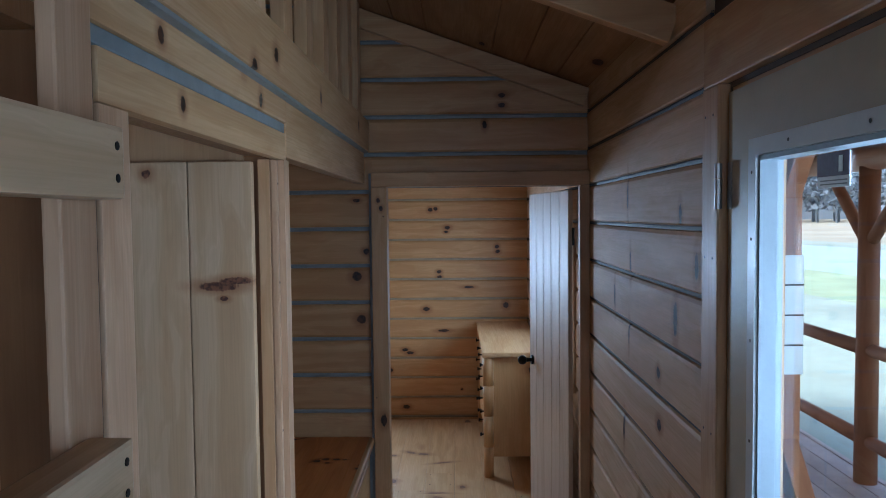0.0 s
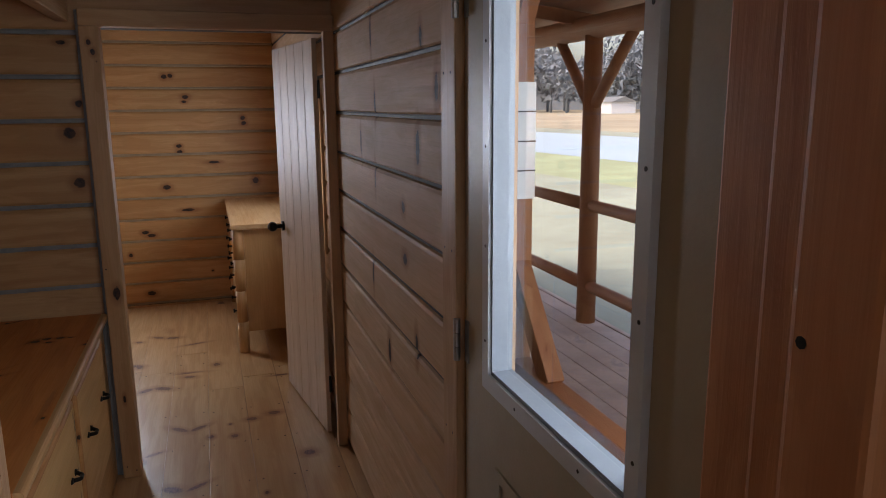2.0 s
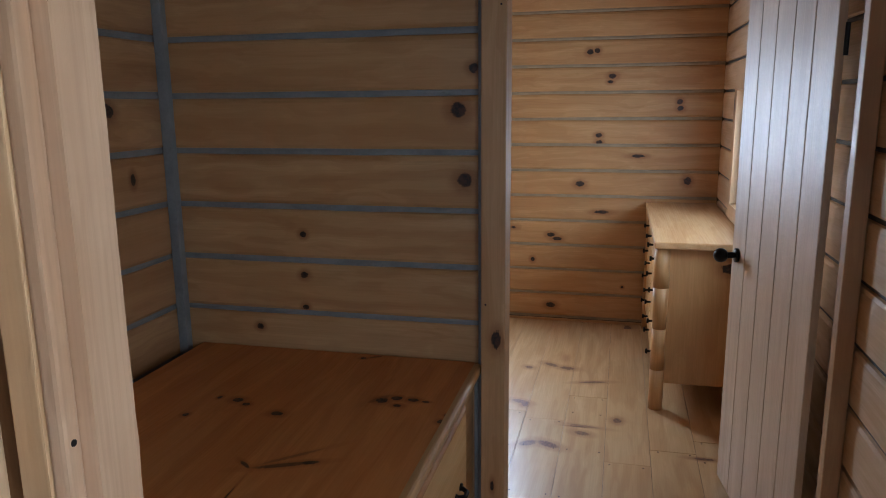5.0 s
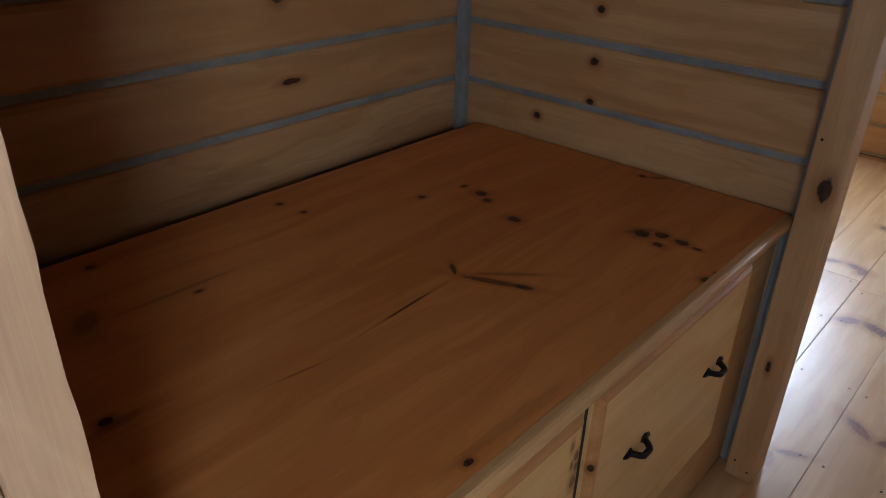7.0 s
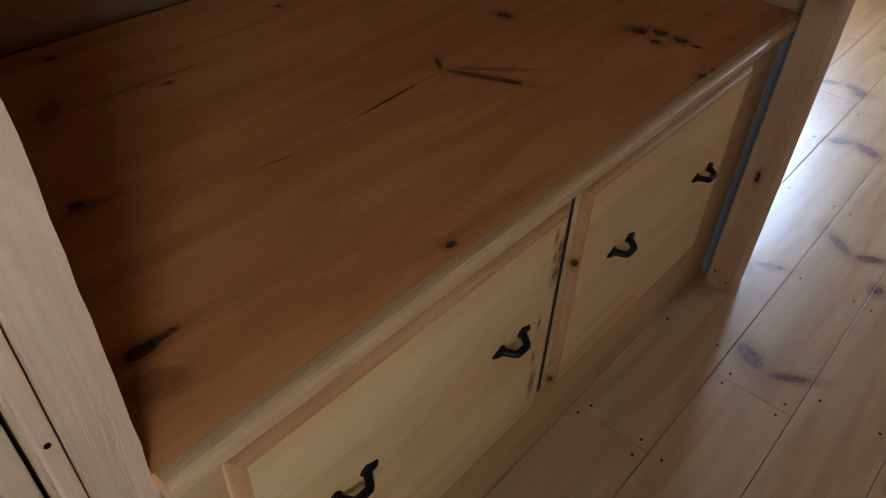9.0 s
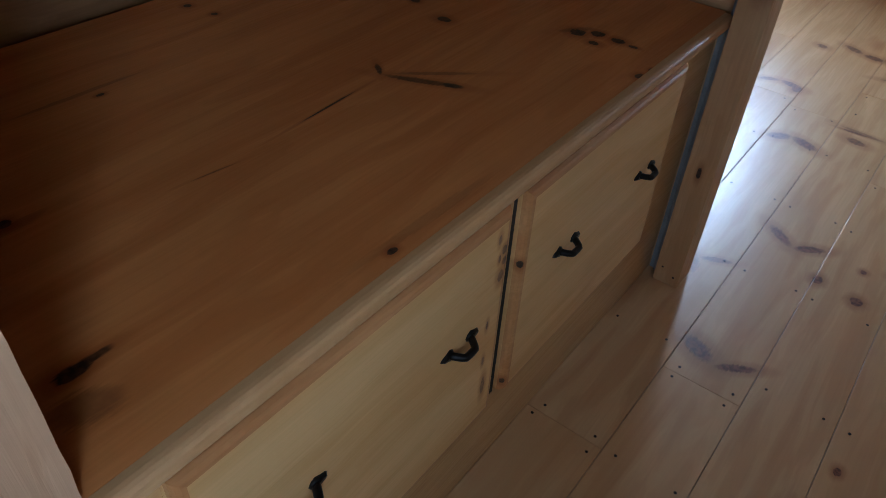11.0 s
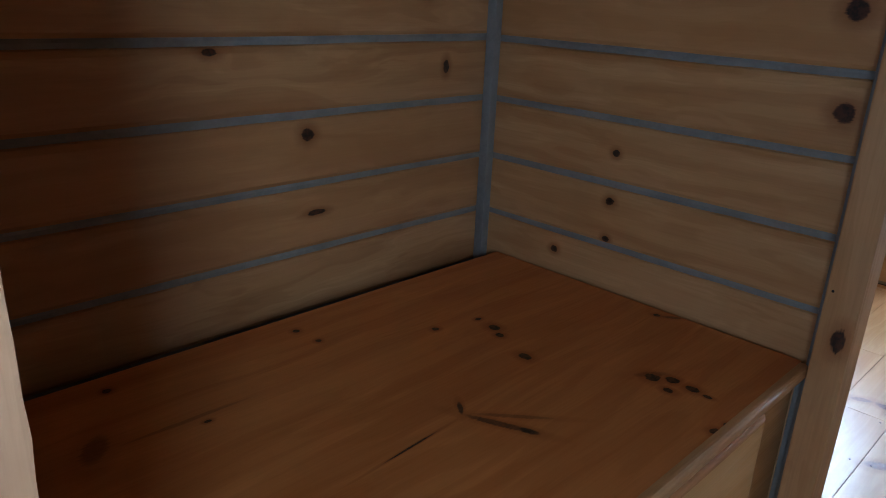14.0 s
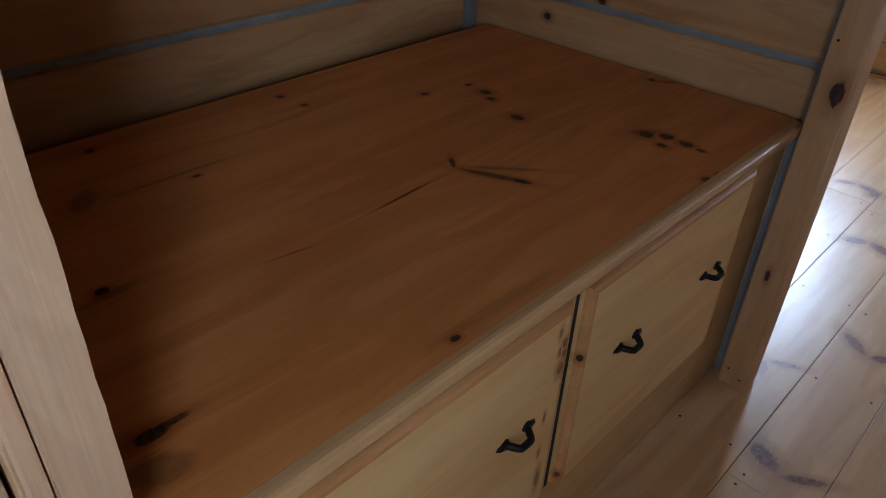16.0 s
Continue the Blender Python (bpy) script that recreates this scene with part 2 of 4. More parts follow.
FLOOR_STREAKS = ((-0.188, 3.255, -0.1, 3.2, 0.0288, 1), (-0.095, 3.195, -0.002, 3.255, 0.0144, 1), (-0.176, 3.85, -0.09, 3.775, 0.0192, 0.88), (-0.09, 3.775, -0.004, 3.83, 0.0176, 1),
                 (-0.364, 4.36, -0.285, 4.42, 0.0256, 0.94), (-0.29, 4.42, -0.187, 4.37, 0.0272, 1), (-0.365, 3.6, -0.285, 3.56, 0.0112, 0.62), (-0.28, 3.56, -0.193, 3.6, 0.0128, 0.69), (-0.285, 3.56, -0.27, 3.48, 0.016, 0.5),
                 (-0.542, 4.8, -0.466, 4.84, 0.0192, 0.75), (-0.466, 4.84, -0.37, 4.812, 0.0224, 1), (-0.359, 5.395, -0.27, 5.34, 0.0224, 0.88), (-0.27, 5.34, -0.176, 5.325, 0.0256, 1), (-0.158, 5.131, 0, 5.171, 0.016, 0.88),
                 (-0.14, 4.545, -0.062, 4.523, 0.0224, 0.88), (-0.18, 4.62, -0.01, 4.6, 0.0128, 0.62), (-0.455, 5.32, -0.41, 5.287, 0.0224, 0.88))
pine_floor = pine("floor_pine", "y", (0.62, 0.44, 0.24), (0.48, 0.30, 0.14), 0.37, 0.06, FLOOR_KNOTS, 0.18, core=((0.08, 0.026, 0.012), (0.21, 0.075, 0.038)), swirl=0.3, streaks=FLOOR_STREAKS, fuzz=0.1, relief=0.1)
porch_wood = pine("porch_log", "z", (0.38, 0.17, 0.075), (0.26, 0.10, 0.04), 0.6, 0.2)
porch_rail_wood = pine("porch_rail_log", "y", (0.38, 0.17, 0.075), (0.26, 0.10, 0.04), 0.6, 0.2)
caulk = plain("grey_caulk", (0.22, 0.23, 0.235), 0.5)
far_caulk = plain("tan_caulk", (0.34, 0.26, 0.17), 0.5)
# East siding joints: the shadow under each lap, put in as dark colour.
lap_shade = plain("painted_lap_shade", (0.06, 0.06, 0.065), 0.6)
wall_core = plain("wall_core", (0.10, 0.07, 0.045), 0.85)
beige = plain("beige_door_paint", (0.40, 0.345, 0.25), 0.45, 0, 0.05)
white_trim = plain("white_vinyl", (0.56, 0.59, 0.62), 0.35, 0, 0.04)
iron = plain("black_iron", (0.012, 0.011, 0.011), 0.4, 0.6)
steel = plain("hinge_steel", (0.45, 0.45, 0.45), 0.35, 1.0)
paper = plain("white_paper", (0.8, 0.82, 0.82), 0.7, 0, 0.03)
# Darker than the white frame: the reveal's shade is put into this colour.
shaded_step = plain("shaded_step_vinyl", (0.24, 0.28, 0.32), 0.4, 0, 0.05)
red_pine = pine("reddish_pine", "z", (0.56, 0.28, 0.13), (0.42, 0.18, 0.07), 0.5, 0.15)
ink = plain("purple_ink", (0.06, 0.02, 0.045), 0.6, 0, 0.05)
deck_wood = plain("deck_boards", (0.52, 0.40, 0.34), 0.7, 0, 0.2, 5)
black = plain("black_gap", (0.02, 0.018, 0.015), 0.9)


def glass_material():
    m, t, b = nodes_of("window_glass")
    b.inputs["Base Color"].default_value = (0.97, 0.99, 0.99, 1)
    b.inputs["Roughness"].default_value = 0.0
    b.inputs["Transmission Weight"].default_value = 1.0
    b.inputs["IOR"].default_value = 1.45
    return m


glass = glass_material()
STICK = (1.37, 1.47, 1.742, 1.798)
STRIP = (2.15, 2.28, 1.27, 1.59)


# ---- builders ----
def box(bm, x0, x1, y0, y1, z0, z1, bevel=0.0):
    """An upright block, with slightly rounded edges, added to bm."""
    vs = [bm.verts.new((x, y, z)) for x in (x0, x1) for y in (y0, y1) for z in (z0, z1)]
    fs = [bm.faces.new([vs[k] for k in q]) for q in ((0, 1, 3, 2), (4, 6, 7, 5), (0, 4, 5, 1), (2, 3, 7, 6), (0, 2, 6, 4), (1, 5, 7, 3))]
    if bevel:
        edges = {e for f in fs for e in f.edges}
        bmesh.ops.bevel(bm, geom=list(edges), offset=bevel, segments=2, profile=0.6, affect="EDGES")
    return bm


def blk(x0, x1, y0, y1, z0, z1, bevel=0.003):
    return box(bmesh.new(), x0, x1, y0, y1, z0, z1, bevel)


def mesh_of(name, bm, material, smooth=False):
    bmesh.ops.recalc_face_normals(bm, faces=bm.faces)
    me = bpy.data.meshes.new(name)
    bm.to_mesh(me)
    bm.free()
    me.materials.append(material)
    if smooth:
        me.shade_smooth()
    return me


def part(name, bm, material, parent=None, label="", smooth=False):
    ob = new(name, mesh_of(name, bm, material, smooth))
    if parent:
        ob.parent = parent
    if label:
        ob["label"] = label
    return ob


def thing(name, label, category, group="", kind=""):
    return tagged(new(name), label, category, group, kind)


def setting(name, bm, material, label, category):
    return tagged(part(name, bm, material), label, category, kind="structure")


def rod(bm, a, b, r0, r1=None, sides=10):
    """A round stick from a to b."""
    a, b = Vector(a), Vector(b)
    q = (b - a).to_track_quat("Z", "Y").to_matrix().to_4x4()
    bmesh.ops.create_cone(bm, cap_ends=True, segments=sides, radius1=r0, radius2=r0 if r1 is None else r1, depth=(b - a).length,
                          matrix=Matrix.Translation((a + b) / 2) @ q)
    return bm


def tube(bm, pts, r, sides=8):
    """A bent round bar along pts, in one piece."""
    rings = []
    for k, p in enumerate(pts):
        d = (pts[min(k + 1, len(pts) - 1)] - pts[max(k - 1, 0)]).normalized()
        side = d.cross(Vector((0, 0, 1))).normalized()
        up = side.cross(d)
        rings.append([bm.verts.new(p + r * (math.cos(2 * math.pi * j / sides) * side + math.sin(2 * math.pi * j / sides) * up)) for j in range(sides)])
    for a, b in zip(rings, rings[1:]):
        for j in range(sides):
            bm.faces.new((a[j], a[(j + 1) % sides], b[(j + 1) % sides], b[j]))
    bm.faces.new(rings[0][::-1])
    bm.faces.new(rings[-1])


def beam(a, b, w, h, bevel=0.004):
    """A squared timber from a to b, w wide sideways and h deep."""
    a, b = Vector(a), Vector(b)
    bm = blk(-w / 2, w / 2, -h / 2, h / 2, 0, (b - a).length, bevel)
    q = (b - a).to_track_quat("Z", "Y").to_matrix().to_4x4()
    bmesh.ops.transform(bm, matrix=Matrix.Translation(a) @ q, verts=bm.verts)
    return bm


PROFILE = ((0.013, -0.019), (0.015, -0.006), (0.024, -0.001), (0.06, 0.0), (0.12, 0.0), (0.146, -0.002), (0.158, -0.008), (0.1640, -0.019))


LAPPED = ((0.011, -0.019), (0.0115, -0.005), (0.016, -0.001), (0.06, 0.0), (0.12, 0.0), (0.150, -0.001), (0.160, -0.005), (0.1640, -0.014))


def siding_board(length, height, seed, foot=0.0, profile=PROFILE):
    """Log siding, one board: flat face with rounded shoulders. Runs along +x, faces -y, foot at z 0; foot cuts a strip off its lower side."""
    rnd = random.Random(seed)
    bm = bmesh.new()
    k = height / 0.1645
    rows = []
    n = max(1, int(length / 0.5))
    prof = [(max(z * k, foot), d) for z, d in profile]
    for i in range(n + 1):
        x = length * i / n
        dz, top = rnd.uniform(-0.0018, 0.0018), rnd.uniform(-0.0015, 0.0)
        rows.append([bm.verts.new((x, -d, z + dz * (1 - z / height) + top * z / height)) for z, d in prof] + [bm.verts.new((x, 0.0215, height * 0.997)), bm.verts.new((x, 0.0215, foot))])
    m = len(rows[0])
    for a, b in zip(rows, rows[1:]):
        for j in range(m):
            bm.faces.new((a[j], b[j], b[(j + 1) % m], a[(j + 1) % m]))
    bm.faces.new(rows[0])
    bm.faces.new(rows[-1][::-1])
    return bm


def joint_strip(length):
    """The recessed bead between two boards: caulk, or painted lap shade on the east wall."""
    bm = bmesh.new()
    n = max(1, int(length / 0.12))
    rnd = random.Random(int(length * 997))
    rows = []
    for i in range(n + 1):
        w = rnd.uniform(-0.002, 0.002)
        rows.append([bm.verts.new((length * i / n, y, z)) for y, z in ((0.0215, -0.004), (0.0125, -0.004 + w), (0.0105, 0.006 + w), (0.0135, 0.0165 + w), (0.0215, 0.0165))])
    for a, b in zip(rows, rows[1:]):
        for j in range(5):
            bm.faces.new((a[j], b[j], b[(j + 1) % 5], a[(j + 1) % 5]))
    bm.faces.new(rows[0])
    bm.faces.new(rows[-1][::-1])
    return bm


def side_wall(wall, place, start, end, z0, z1, pitch, offset, material, holes=(), bead=None, profile=PROFILE):
    """Lays siding on a wall. place(a, b, z) gives the pose of a board from a to b along the wall; holes are (s0, s1, z0, z1)."""
    row = offset
    while row < z1:
        lo, hi = row, row + pitch
        marks = sorted({start, end, *(s for h in holes for s in h[:2] if start < s < end)})
        spans = []
        for a, b in zip(marks, marks[1:]):
            foot, head = max(0.0, z0 - lo), pitch
            for s0, s1, h0, h1 in holes:
                if s0 <= a and b <= s1:
                    if h0 <= lo + 0.02 and h1 > lo:
                        foot = max(foot, h1 - lo)
                    elif lo < h0 < hi:
                        head = min(head, h0 - lo)
            if head - foot > 0.02:
                if spans and spans[-1][1] == a and spans[-1][2:] == (foot, head):
                    spans[-1] = (spans[-1][0], b, foot, head)
                else:
                    spans.append((a, b, foot, head))
        for a, b, foot, head in spans:
            ob = part("board", siding_board(b - a, head, int(row * 1000) + int(a * 100), foot, profile), material, wall)
            ob.matrix_world = place(a, b, lo)
            if foot == 0.0:
                ob = part("joint", joint_strip(b - a), bead or caulk, wall)
                ob.matrix_world = place(a, b, lo)
        row += pitch


def wall_block(x0, x1, y0, y1, z0, z1, axis, holes=()):
    """A thick wall with openings (s0, s1, h0, h1) that go through it; axis: the way it runs."""
    bm = bmesh.new()
    s_lo, s_hi = (x0, x1) if axis == "x" else (y0, y1)
    cuts = sorted({s_lo, s_hi, *(s for h in holes for s in h[:2])})
    for a, b in zip(cuts, cuts[1:]):
        zs = [(z0, z1)]
        for s0, s1, h0, h1 in holes:
            if s0 <= a and b <= s1:
                zs = [(c, d) for e, f in zs for c, d in ((e, min(f, h0)), (max(e, h1), f)) if d > c]
        for c, d in zs:
            if axis == "x":
                box(bm, a, b, y0, y1, c, d)
            else:
                box(bm, x0, x1, a, b, c, d)
    return bm


# ---- the setting ----
ROOF_EDGE, SLOPE, PITCH = 2.245, 0.36, 0.1644
FAR = 6.226


def roof_z(x):
    return ROOF_EDGE + SLOPE * (0.64 - x)


DOOR_HOLE = (0.935, 1.83, -0.1, 1.975)
BED_WINDOW = (3.86, 5.60, 0.90, 1.50)
CORNER_WINDOW = (-1.24, -0.76, 0.95, 1.75)
ADDED_BACK_WINDOW = (-0.75, 0.35, 1.1, 1.95)
ADDED_HALL_WINDOW = (-1.2, 0.1, 0.95, 1.85)

floor = setting("floor", blk(-1.5, 0.75, -2.0, 6.36, -0.14, -0.022, 0), wall_core, "subfloor under pale knotty pine planks", "floor")
wall_east = setting("wall_east", wall_block(0.632, 0.75, -2.0, 6.36, -0.14, 2.245, "y", (DOOR_HOLE, BED_WINDOW, ADDED_HALL_WINDOW)), wall_core, "wall clad in pine log siding beside the entrance door", "wall")
wall_west = setting("wall_west", wall_block(-1.5, -1.352, -2.0, 6.36, -0.14, 2.95, "y"), wall_core, "outer wall clad in pine log siding behind the bench", "wall")
wall_north = setting("wall_north", wall_block(-1.352, 0.632, FAR + 0.022, 6.36, -0.14, 2.95, "x", (CORNER_WINDOW,)), wall_core, "far bedroom wall of horizontal knotty pine siding", "wall")
wall_south = setting("wall_south", wall_block(-1.352, 0.632, -2.0, -1.85, -0.14, 2.95, "x", (ADDED_BACK_WINDOW,)), pine_x, "plain pine wall behind the entrance", "wall")
wall_partition = setting("wall_partition", wall_block(-1.352, 0.632, 3.472, 3.53, 0.0, 2.95, "x", ((-0.312, 0.60, -0.2, 1.828),)), wall_core, "pine partition wall with a doorway to the bedroom", "wall")

NOOK_KNOTS = ((-0.417, 3.45, 1.434, 0.026, 0.024), (-0.40, 3.45, 1.241, 0.025, 0.023), (-0.415, 3.45, 1.772, 0.02, 0.010), (-0.375, 3.45, 1.545, 0.016, 0.014), (-0.897, 3.45, 1.07, 0.012, 0.011),
              (-0.899, 3.45, 0.945, 0.014, 0.012), (-0.899, 3.45, 0.843, 0.012, 0.011), (-1.056, 3.45, 0.773, 0.013, 0.011), (0.233, 3.45, 2.228, 0.02, 0.012), (0.232, 3.45, 2.184, 0.018, 0.012), (0.157, 3.45, 2.10, 0.012, 0.022))
FAR_KNOTS = ((-0.19, FAR, 1.75, 0.022, 0.02), (-0.145, FAR, 1.755, 0.02, 0.018), (-0.048, FAR, 1.60, 0.028, 0.018), (-0.06, FAR, 1.565, 0.02, 0.012), (0.361, FAR, 1.44, 0.02, 0.02), (0.365, FAR, 1.40, 0.022, 0.018), (-0.12, FAR, 1.235, 0.024, 0.015),
             (-0.118, FAR, 1.19, 0.024, 0.017), (-0.23, FAR, 0.925, 0.032, 0.022), (0.43, FAR, 0.953, 0.026, 0.028), (0.125, FAR, 1.106, 0.05, 0.012), (-0.41, FAR, 0.585, 0.03, 0.016), (-0.37, FAR, 0.56, 0.035, 0.014), (-0.09, FAR, 0.744, 0.055, 0.013),
             (-0.528, FAR, 0.415, 0.016, 0.018), (-0.404, FAR, 0.104, 0.035, 0.02), (0.06, FAR, 0.25, 0.01, 0.009))
WEST_KNOTS = ((-1.33, 3.195, 1.44, 0.024, 0.022), (-1.33, 2.83, 1.11, 0.02, 0.018), (-1.33, 3.27, 1.246, 0.012, 0.02), (-1.33, 2.6, 1.30, 0.02, 0.012), (-1.33, 2.85, 0.92, 0.03, 0.008))
pine_nook = pine("nook_pine", "x", (0.56, 0.36, 0.18), (0.42, 0.23, 0.095), 0.45, 0.05, NOOK_KNOTS, fuzz=0.13)
pine_west = pine("nook_side_pine", "y", (0.54, 0.34, 0.17), (0.36, 0.19, 0.08), 0.45, 0.0, WEST_KNOTS, flip=0.8, fuzz=0.13)
pine_far = pine("bedroom_pine", "x", (0.60, 0.39, 0.19), (0.46, 0.26, 0.105), 0.5, 0.05, FAR_KNOTS)
side_wall(wall_east, lambda a, b, z: pose(0.61, b, z, 0, 0, -90), -1.85, FAR, 0.0, 2.16, PITCH, 1.824 - 12 * PITCH, pine_east,
          ((0.70, 1.937, -0.2, 2.30), (3.47, 3.545, -1, 3), (3.78, 5.68, 0.82, 1.58), (-1.28, 0.18, 0.87, 1.93)), lap_shade, LAPPED)
side_wall(wall_west, lambda a, b, z: pose(-1.33, a, z, 0, 0, 90), 1.96, FAR, 0.0, 2.9, PITCH, 1.807 - 12 * PITCH, pine_west, ((3.45, 3.545, -1, 3),))
side_wall(wall_partition, lambda a, b, z: pose(a, 3.45, z), -1.33, 0.61, 0.0, 2.9, PITCH, 1.805 - 12 * PITCH, pine_nook, ((-0.344, 0.645, -1, 1.895),))
side_wall(wall_north, lambda a, b, z: pose(a, FAR, z), -1.33, 0.61, 0.0, 2.9, PITCH, 0.018 - PITCH, pine_far, ((-1.32, -0.68, 0.87, 1.83),), far_caulk)


def screws(host, places, axis, r=0.004):
    """Small dark screw heads on a board's face, which looks along axis."""
    for p in places:
        q = Vector(p) + Vector(axis) * 0.0012
        part("screw", rod(bmesh.new(), p, q, r, sides=8), iron, host)


# entrance casing and jambs
setting("trim_over_door", blk(0.606, 0.632, 0.70, 1.937, 1.985, 2.14, 0.004), pine_y, "pine head board over the entrance door", "trim")
o = setting("trim_door_hinge_side", blk(0.604, 0.632, 1.835, 1.937, 0.0, 1.984, 0.004), pine_z, "pine casing beside the door hinges", "trim")
screws(o, [(0.6045, y, z) for y in (1.865, 1.915) for z in (0.3, 0.75, 1.2, 1.6, 1.92)], (-1, 0, 0), 0.003)
o = setting("trim_door_latch_side", blk(0.585, 0.632, 0.86, 0.935, 0.0, 1.984, 0.004), red_pine, "reddish pine casing beside the door latch", "trim")
setting("trim_door_latch_board", blk(0.575, 0.632, 0.80, 0.857, 0.0, 1.984, 0.008), red_pine, "pine board next to the entrance casing", "trim")
o = setting("trim_door_latch_post", blk(0.555, 0.632, 0.705, 0.797, 0.0, 2.14, 0.008), red_pine, "pine post next to the entrance casing", "trim")
screws(o, [(0.5555, 0.78, 1.33), (0.5555, 0.775, 0.8)], (-1, 0, 0), 0.006)
setting("door_jamb_hinge_side", blk(0.634, 0.75, 1.818, 1.83, 0.0, 1.975, 0.002), pine_z, "pine jamb of the entrance", "trim")
setting("door_jamb_latch_side", blk(0.634, 0.75, 0.936, 0.948, 0.0, 1.975, 0.002), pine_z, "pine jamb of the entrance", "trim")
setting("door_jamb_head", blk(0.634, 0.75, 0.949, 1.817, 1.963, 1.975, 0.002), pine_y, "pine head jamb of the entrance", "trim")
setting("door_sill", blk(0.60, 0.80, 0.949, 1.817, 0.001, 0.011, 0.002), steel, "metal sill of the entrance", "trim")

# partition doorway
CASE_KNOTS = ((-0.312, 3.392, 1.77, 0.012, 0.009), (-0.30, 3.392, 1.735, 0.013, 0.01), (-0.300, 3.392, 0.80, 0.03, 0.016), (-0.31, 3.392, 0.35, 0.02, 0.006))
pine_case = pine("doorway_pine", "z", (0.58, 0.38, 0.20), (0.46, 0.27, 0.12), 0.5, 0.05, CASE_KNOTS)
o = setting("trim_doorway_left", blk(-0.343, -0.275, 3.392, 3.482, 0.0, 1.828, 0.004), pine_case, "flat pine casing of the bedroom doorway", "trim")
screws(o, [(x, 3.3925, z) for x, z in ((-0.325, 0.05), (-0.29, 0.03), (-0.33, 0.9), (-0.29, 1.7))], (0, -1, 0), 0.003)
setting("trim_doorway_right", blk(0.566, 0.609, 3.395, 3.44, 0.0, 1.828, 0.004), pine_case, "flat pine casing of the bedroom doorway", "trim")
setting("trim_doorway_head", blk(-0.343, 0.609, 3.395, 3.47, 1.829, 1.892, 0.004), pine_x, "flat pine head casing of the bedroom doorway", "trim")
setting("doorway_jamb_left", blk(-0.311, -0.302, 3.483, 3.54, 0.0, 1.828, 0.002), pine_z, "pine jamb of the bedroom doorway", "trim")
setting("caulk_line", blk(-0.357, -0.3435, 3.425, 3.449, 0.0, 1.89, 0.003), caulk, "grey caulk line beside the doorway casing", "trim")
setting("trim_bench_end", blk(-0.392, -0.3710, 3.4365, 3.4495, 0.0, 0.68, 0.003), pine_z, "narrow pine strip at the bench end", "trim")
setting("caulk_bench_end", blk(-0.3705, -0.3575, 3.432, 3.4495, 0.0, 0.68, 0.003), caulk, "grey caulk strip at the bench end", "trim")
setting("corner_strip", blk(-1.33, -1.300, 3.42, 3.45, 0.0, 1.985, 0.004), caulk, "grey corner strip between siding walls", "trim")
setting("baseboard", blk(-1.33, 0.60, FAR - 0.012, FAR - 0.001, 0.0, 0.016, 0.003), pine_x, "low pine strip at the foot of the far wall", "baseboard")

# roof, rafters, loft
bm = bmesh.new()
for k in range(16):
    x1 = 0.75 - k * 0.1415
    x0 = x1 - 0.1375
    vs = [bm.verts.new((x, y, roof_z(x) + dz)) for dz in (0.0, 0.03) for x, y in ((x1, -2.0), (x1, 6.36), (x0, 6.36), (x0, -2.0))]
    for q in ((0, 1, 2, 3), (4, 7, 6, 5), (0, 4, 5, 1), (1, 5, 6, 2), (2, 6, 7, 3), (3, 7, 4, 0)):
        bm.faces.new([vs[i] for i in q])
vs = [bm.verts.new((x, y, roof_z(x) + dz)) for dz in (0.012, 0.08) for x, y in ((0.76, -2.01), (0.76, 6.37), (-1.52, 6.37), (-1.52, -2.01))]
for q in ((0, 1, 2, 3), (4, 7, 6, 5), (0, 4, 5, 1), (1, 5, 6, 2), (2, 6, 7, 3), (3, 7, 4, 0)):
    bm.faces.new([vs[i] for i in q])
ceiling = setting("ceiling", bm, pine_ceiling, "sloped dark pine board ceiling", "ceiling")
for y in (-0.42, 0.88, 2.187):
    setting("rafter", beam((0.609, y, roof_z(0.61) - 0.06), (-1.33, y, roof_z(-1.33) - 0.06), 0.045, 0.10), pine_x, "pine rafter under the sloped ceiling", "rafter")
setting("ceiling_trim", beam((0.60, 3.43, roof_z(0.60) - 0.05), (-1.30, 3.43, roof_z(-1.30) - 0.05), 0.035, 0.08), pine_x, "sloped pine trim along the partition top", "trim")
setting("loft_floor", blk(-1.33, -0.42, -1.85, 3.44, 1.986, 2.016, 0), pine_y, "pine loft deck above the bench nook", "loft")
BEAM_KNOTS = ((-0.352, 1.79, 2.05, 0.02, 0.02), (-0.352, 2.3, 2.04, 0.012, 0.02), (-0.352, 1.62, 1.99, 0.02, 0.02), (-0.374, 1.23, 1.955, 0.012, 0.014), (-0.376, 1.31, 1.872, 0.012, 0.014), (-0.374, 1.74, 1.945, 0.014, 0.018), (-0.352, 3.1, 2.06, 0.015, 0.02))
pine_beam = pine("loft_beam_pine", "y", (0.60, 0.43, 0.25), (0.46, 0.29, 0.14), 0.5, 0.1, BEAM_KNOTS)
setting("loft_beam_upper", blk(-0.415, -0.352, -1.85, 3.43, 1.987, 2.118, 0.005), pine_beam, "pine loft edge beam", "beam")
setting("loft_beam_lower", blk(-0.42, -0.376, 1.963, 3.43, 1.845, 1.985, 0.005), pine_beam, "pine header beam above the bench nook", "beam")
setting("closet_header", blk(-0.42, -0.374, -1.85, 1.961, 1.926, 1.985, 0.004), pine_beam, "pine header above the closet doorway", "beam")
setting("caulk_over_closet", blk(-0.40, -0.379, 1.04, 1.961, 1.902, 1.925, 0.003), caulk, "grey caulk strip over the closet casing", "trim")
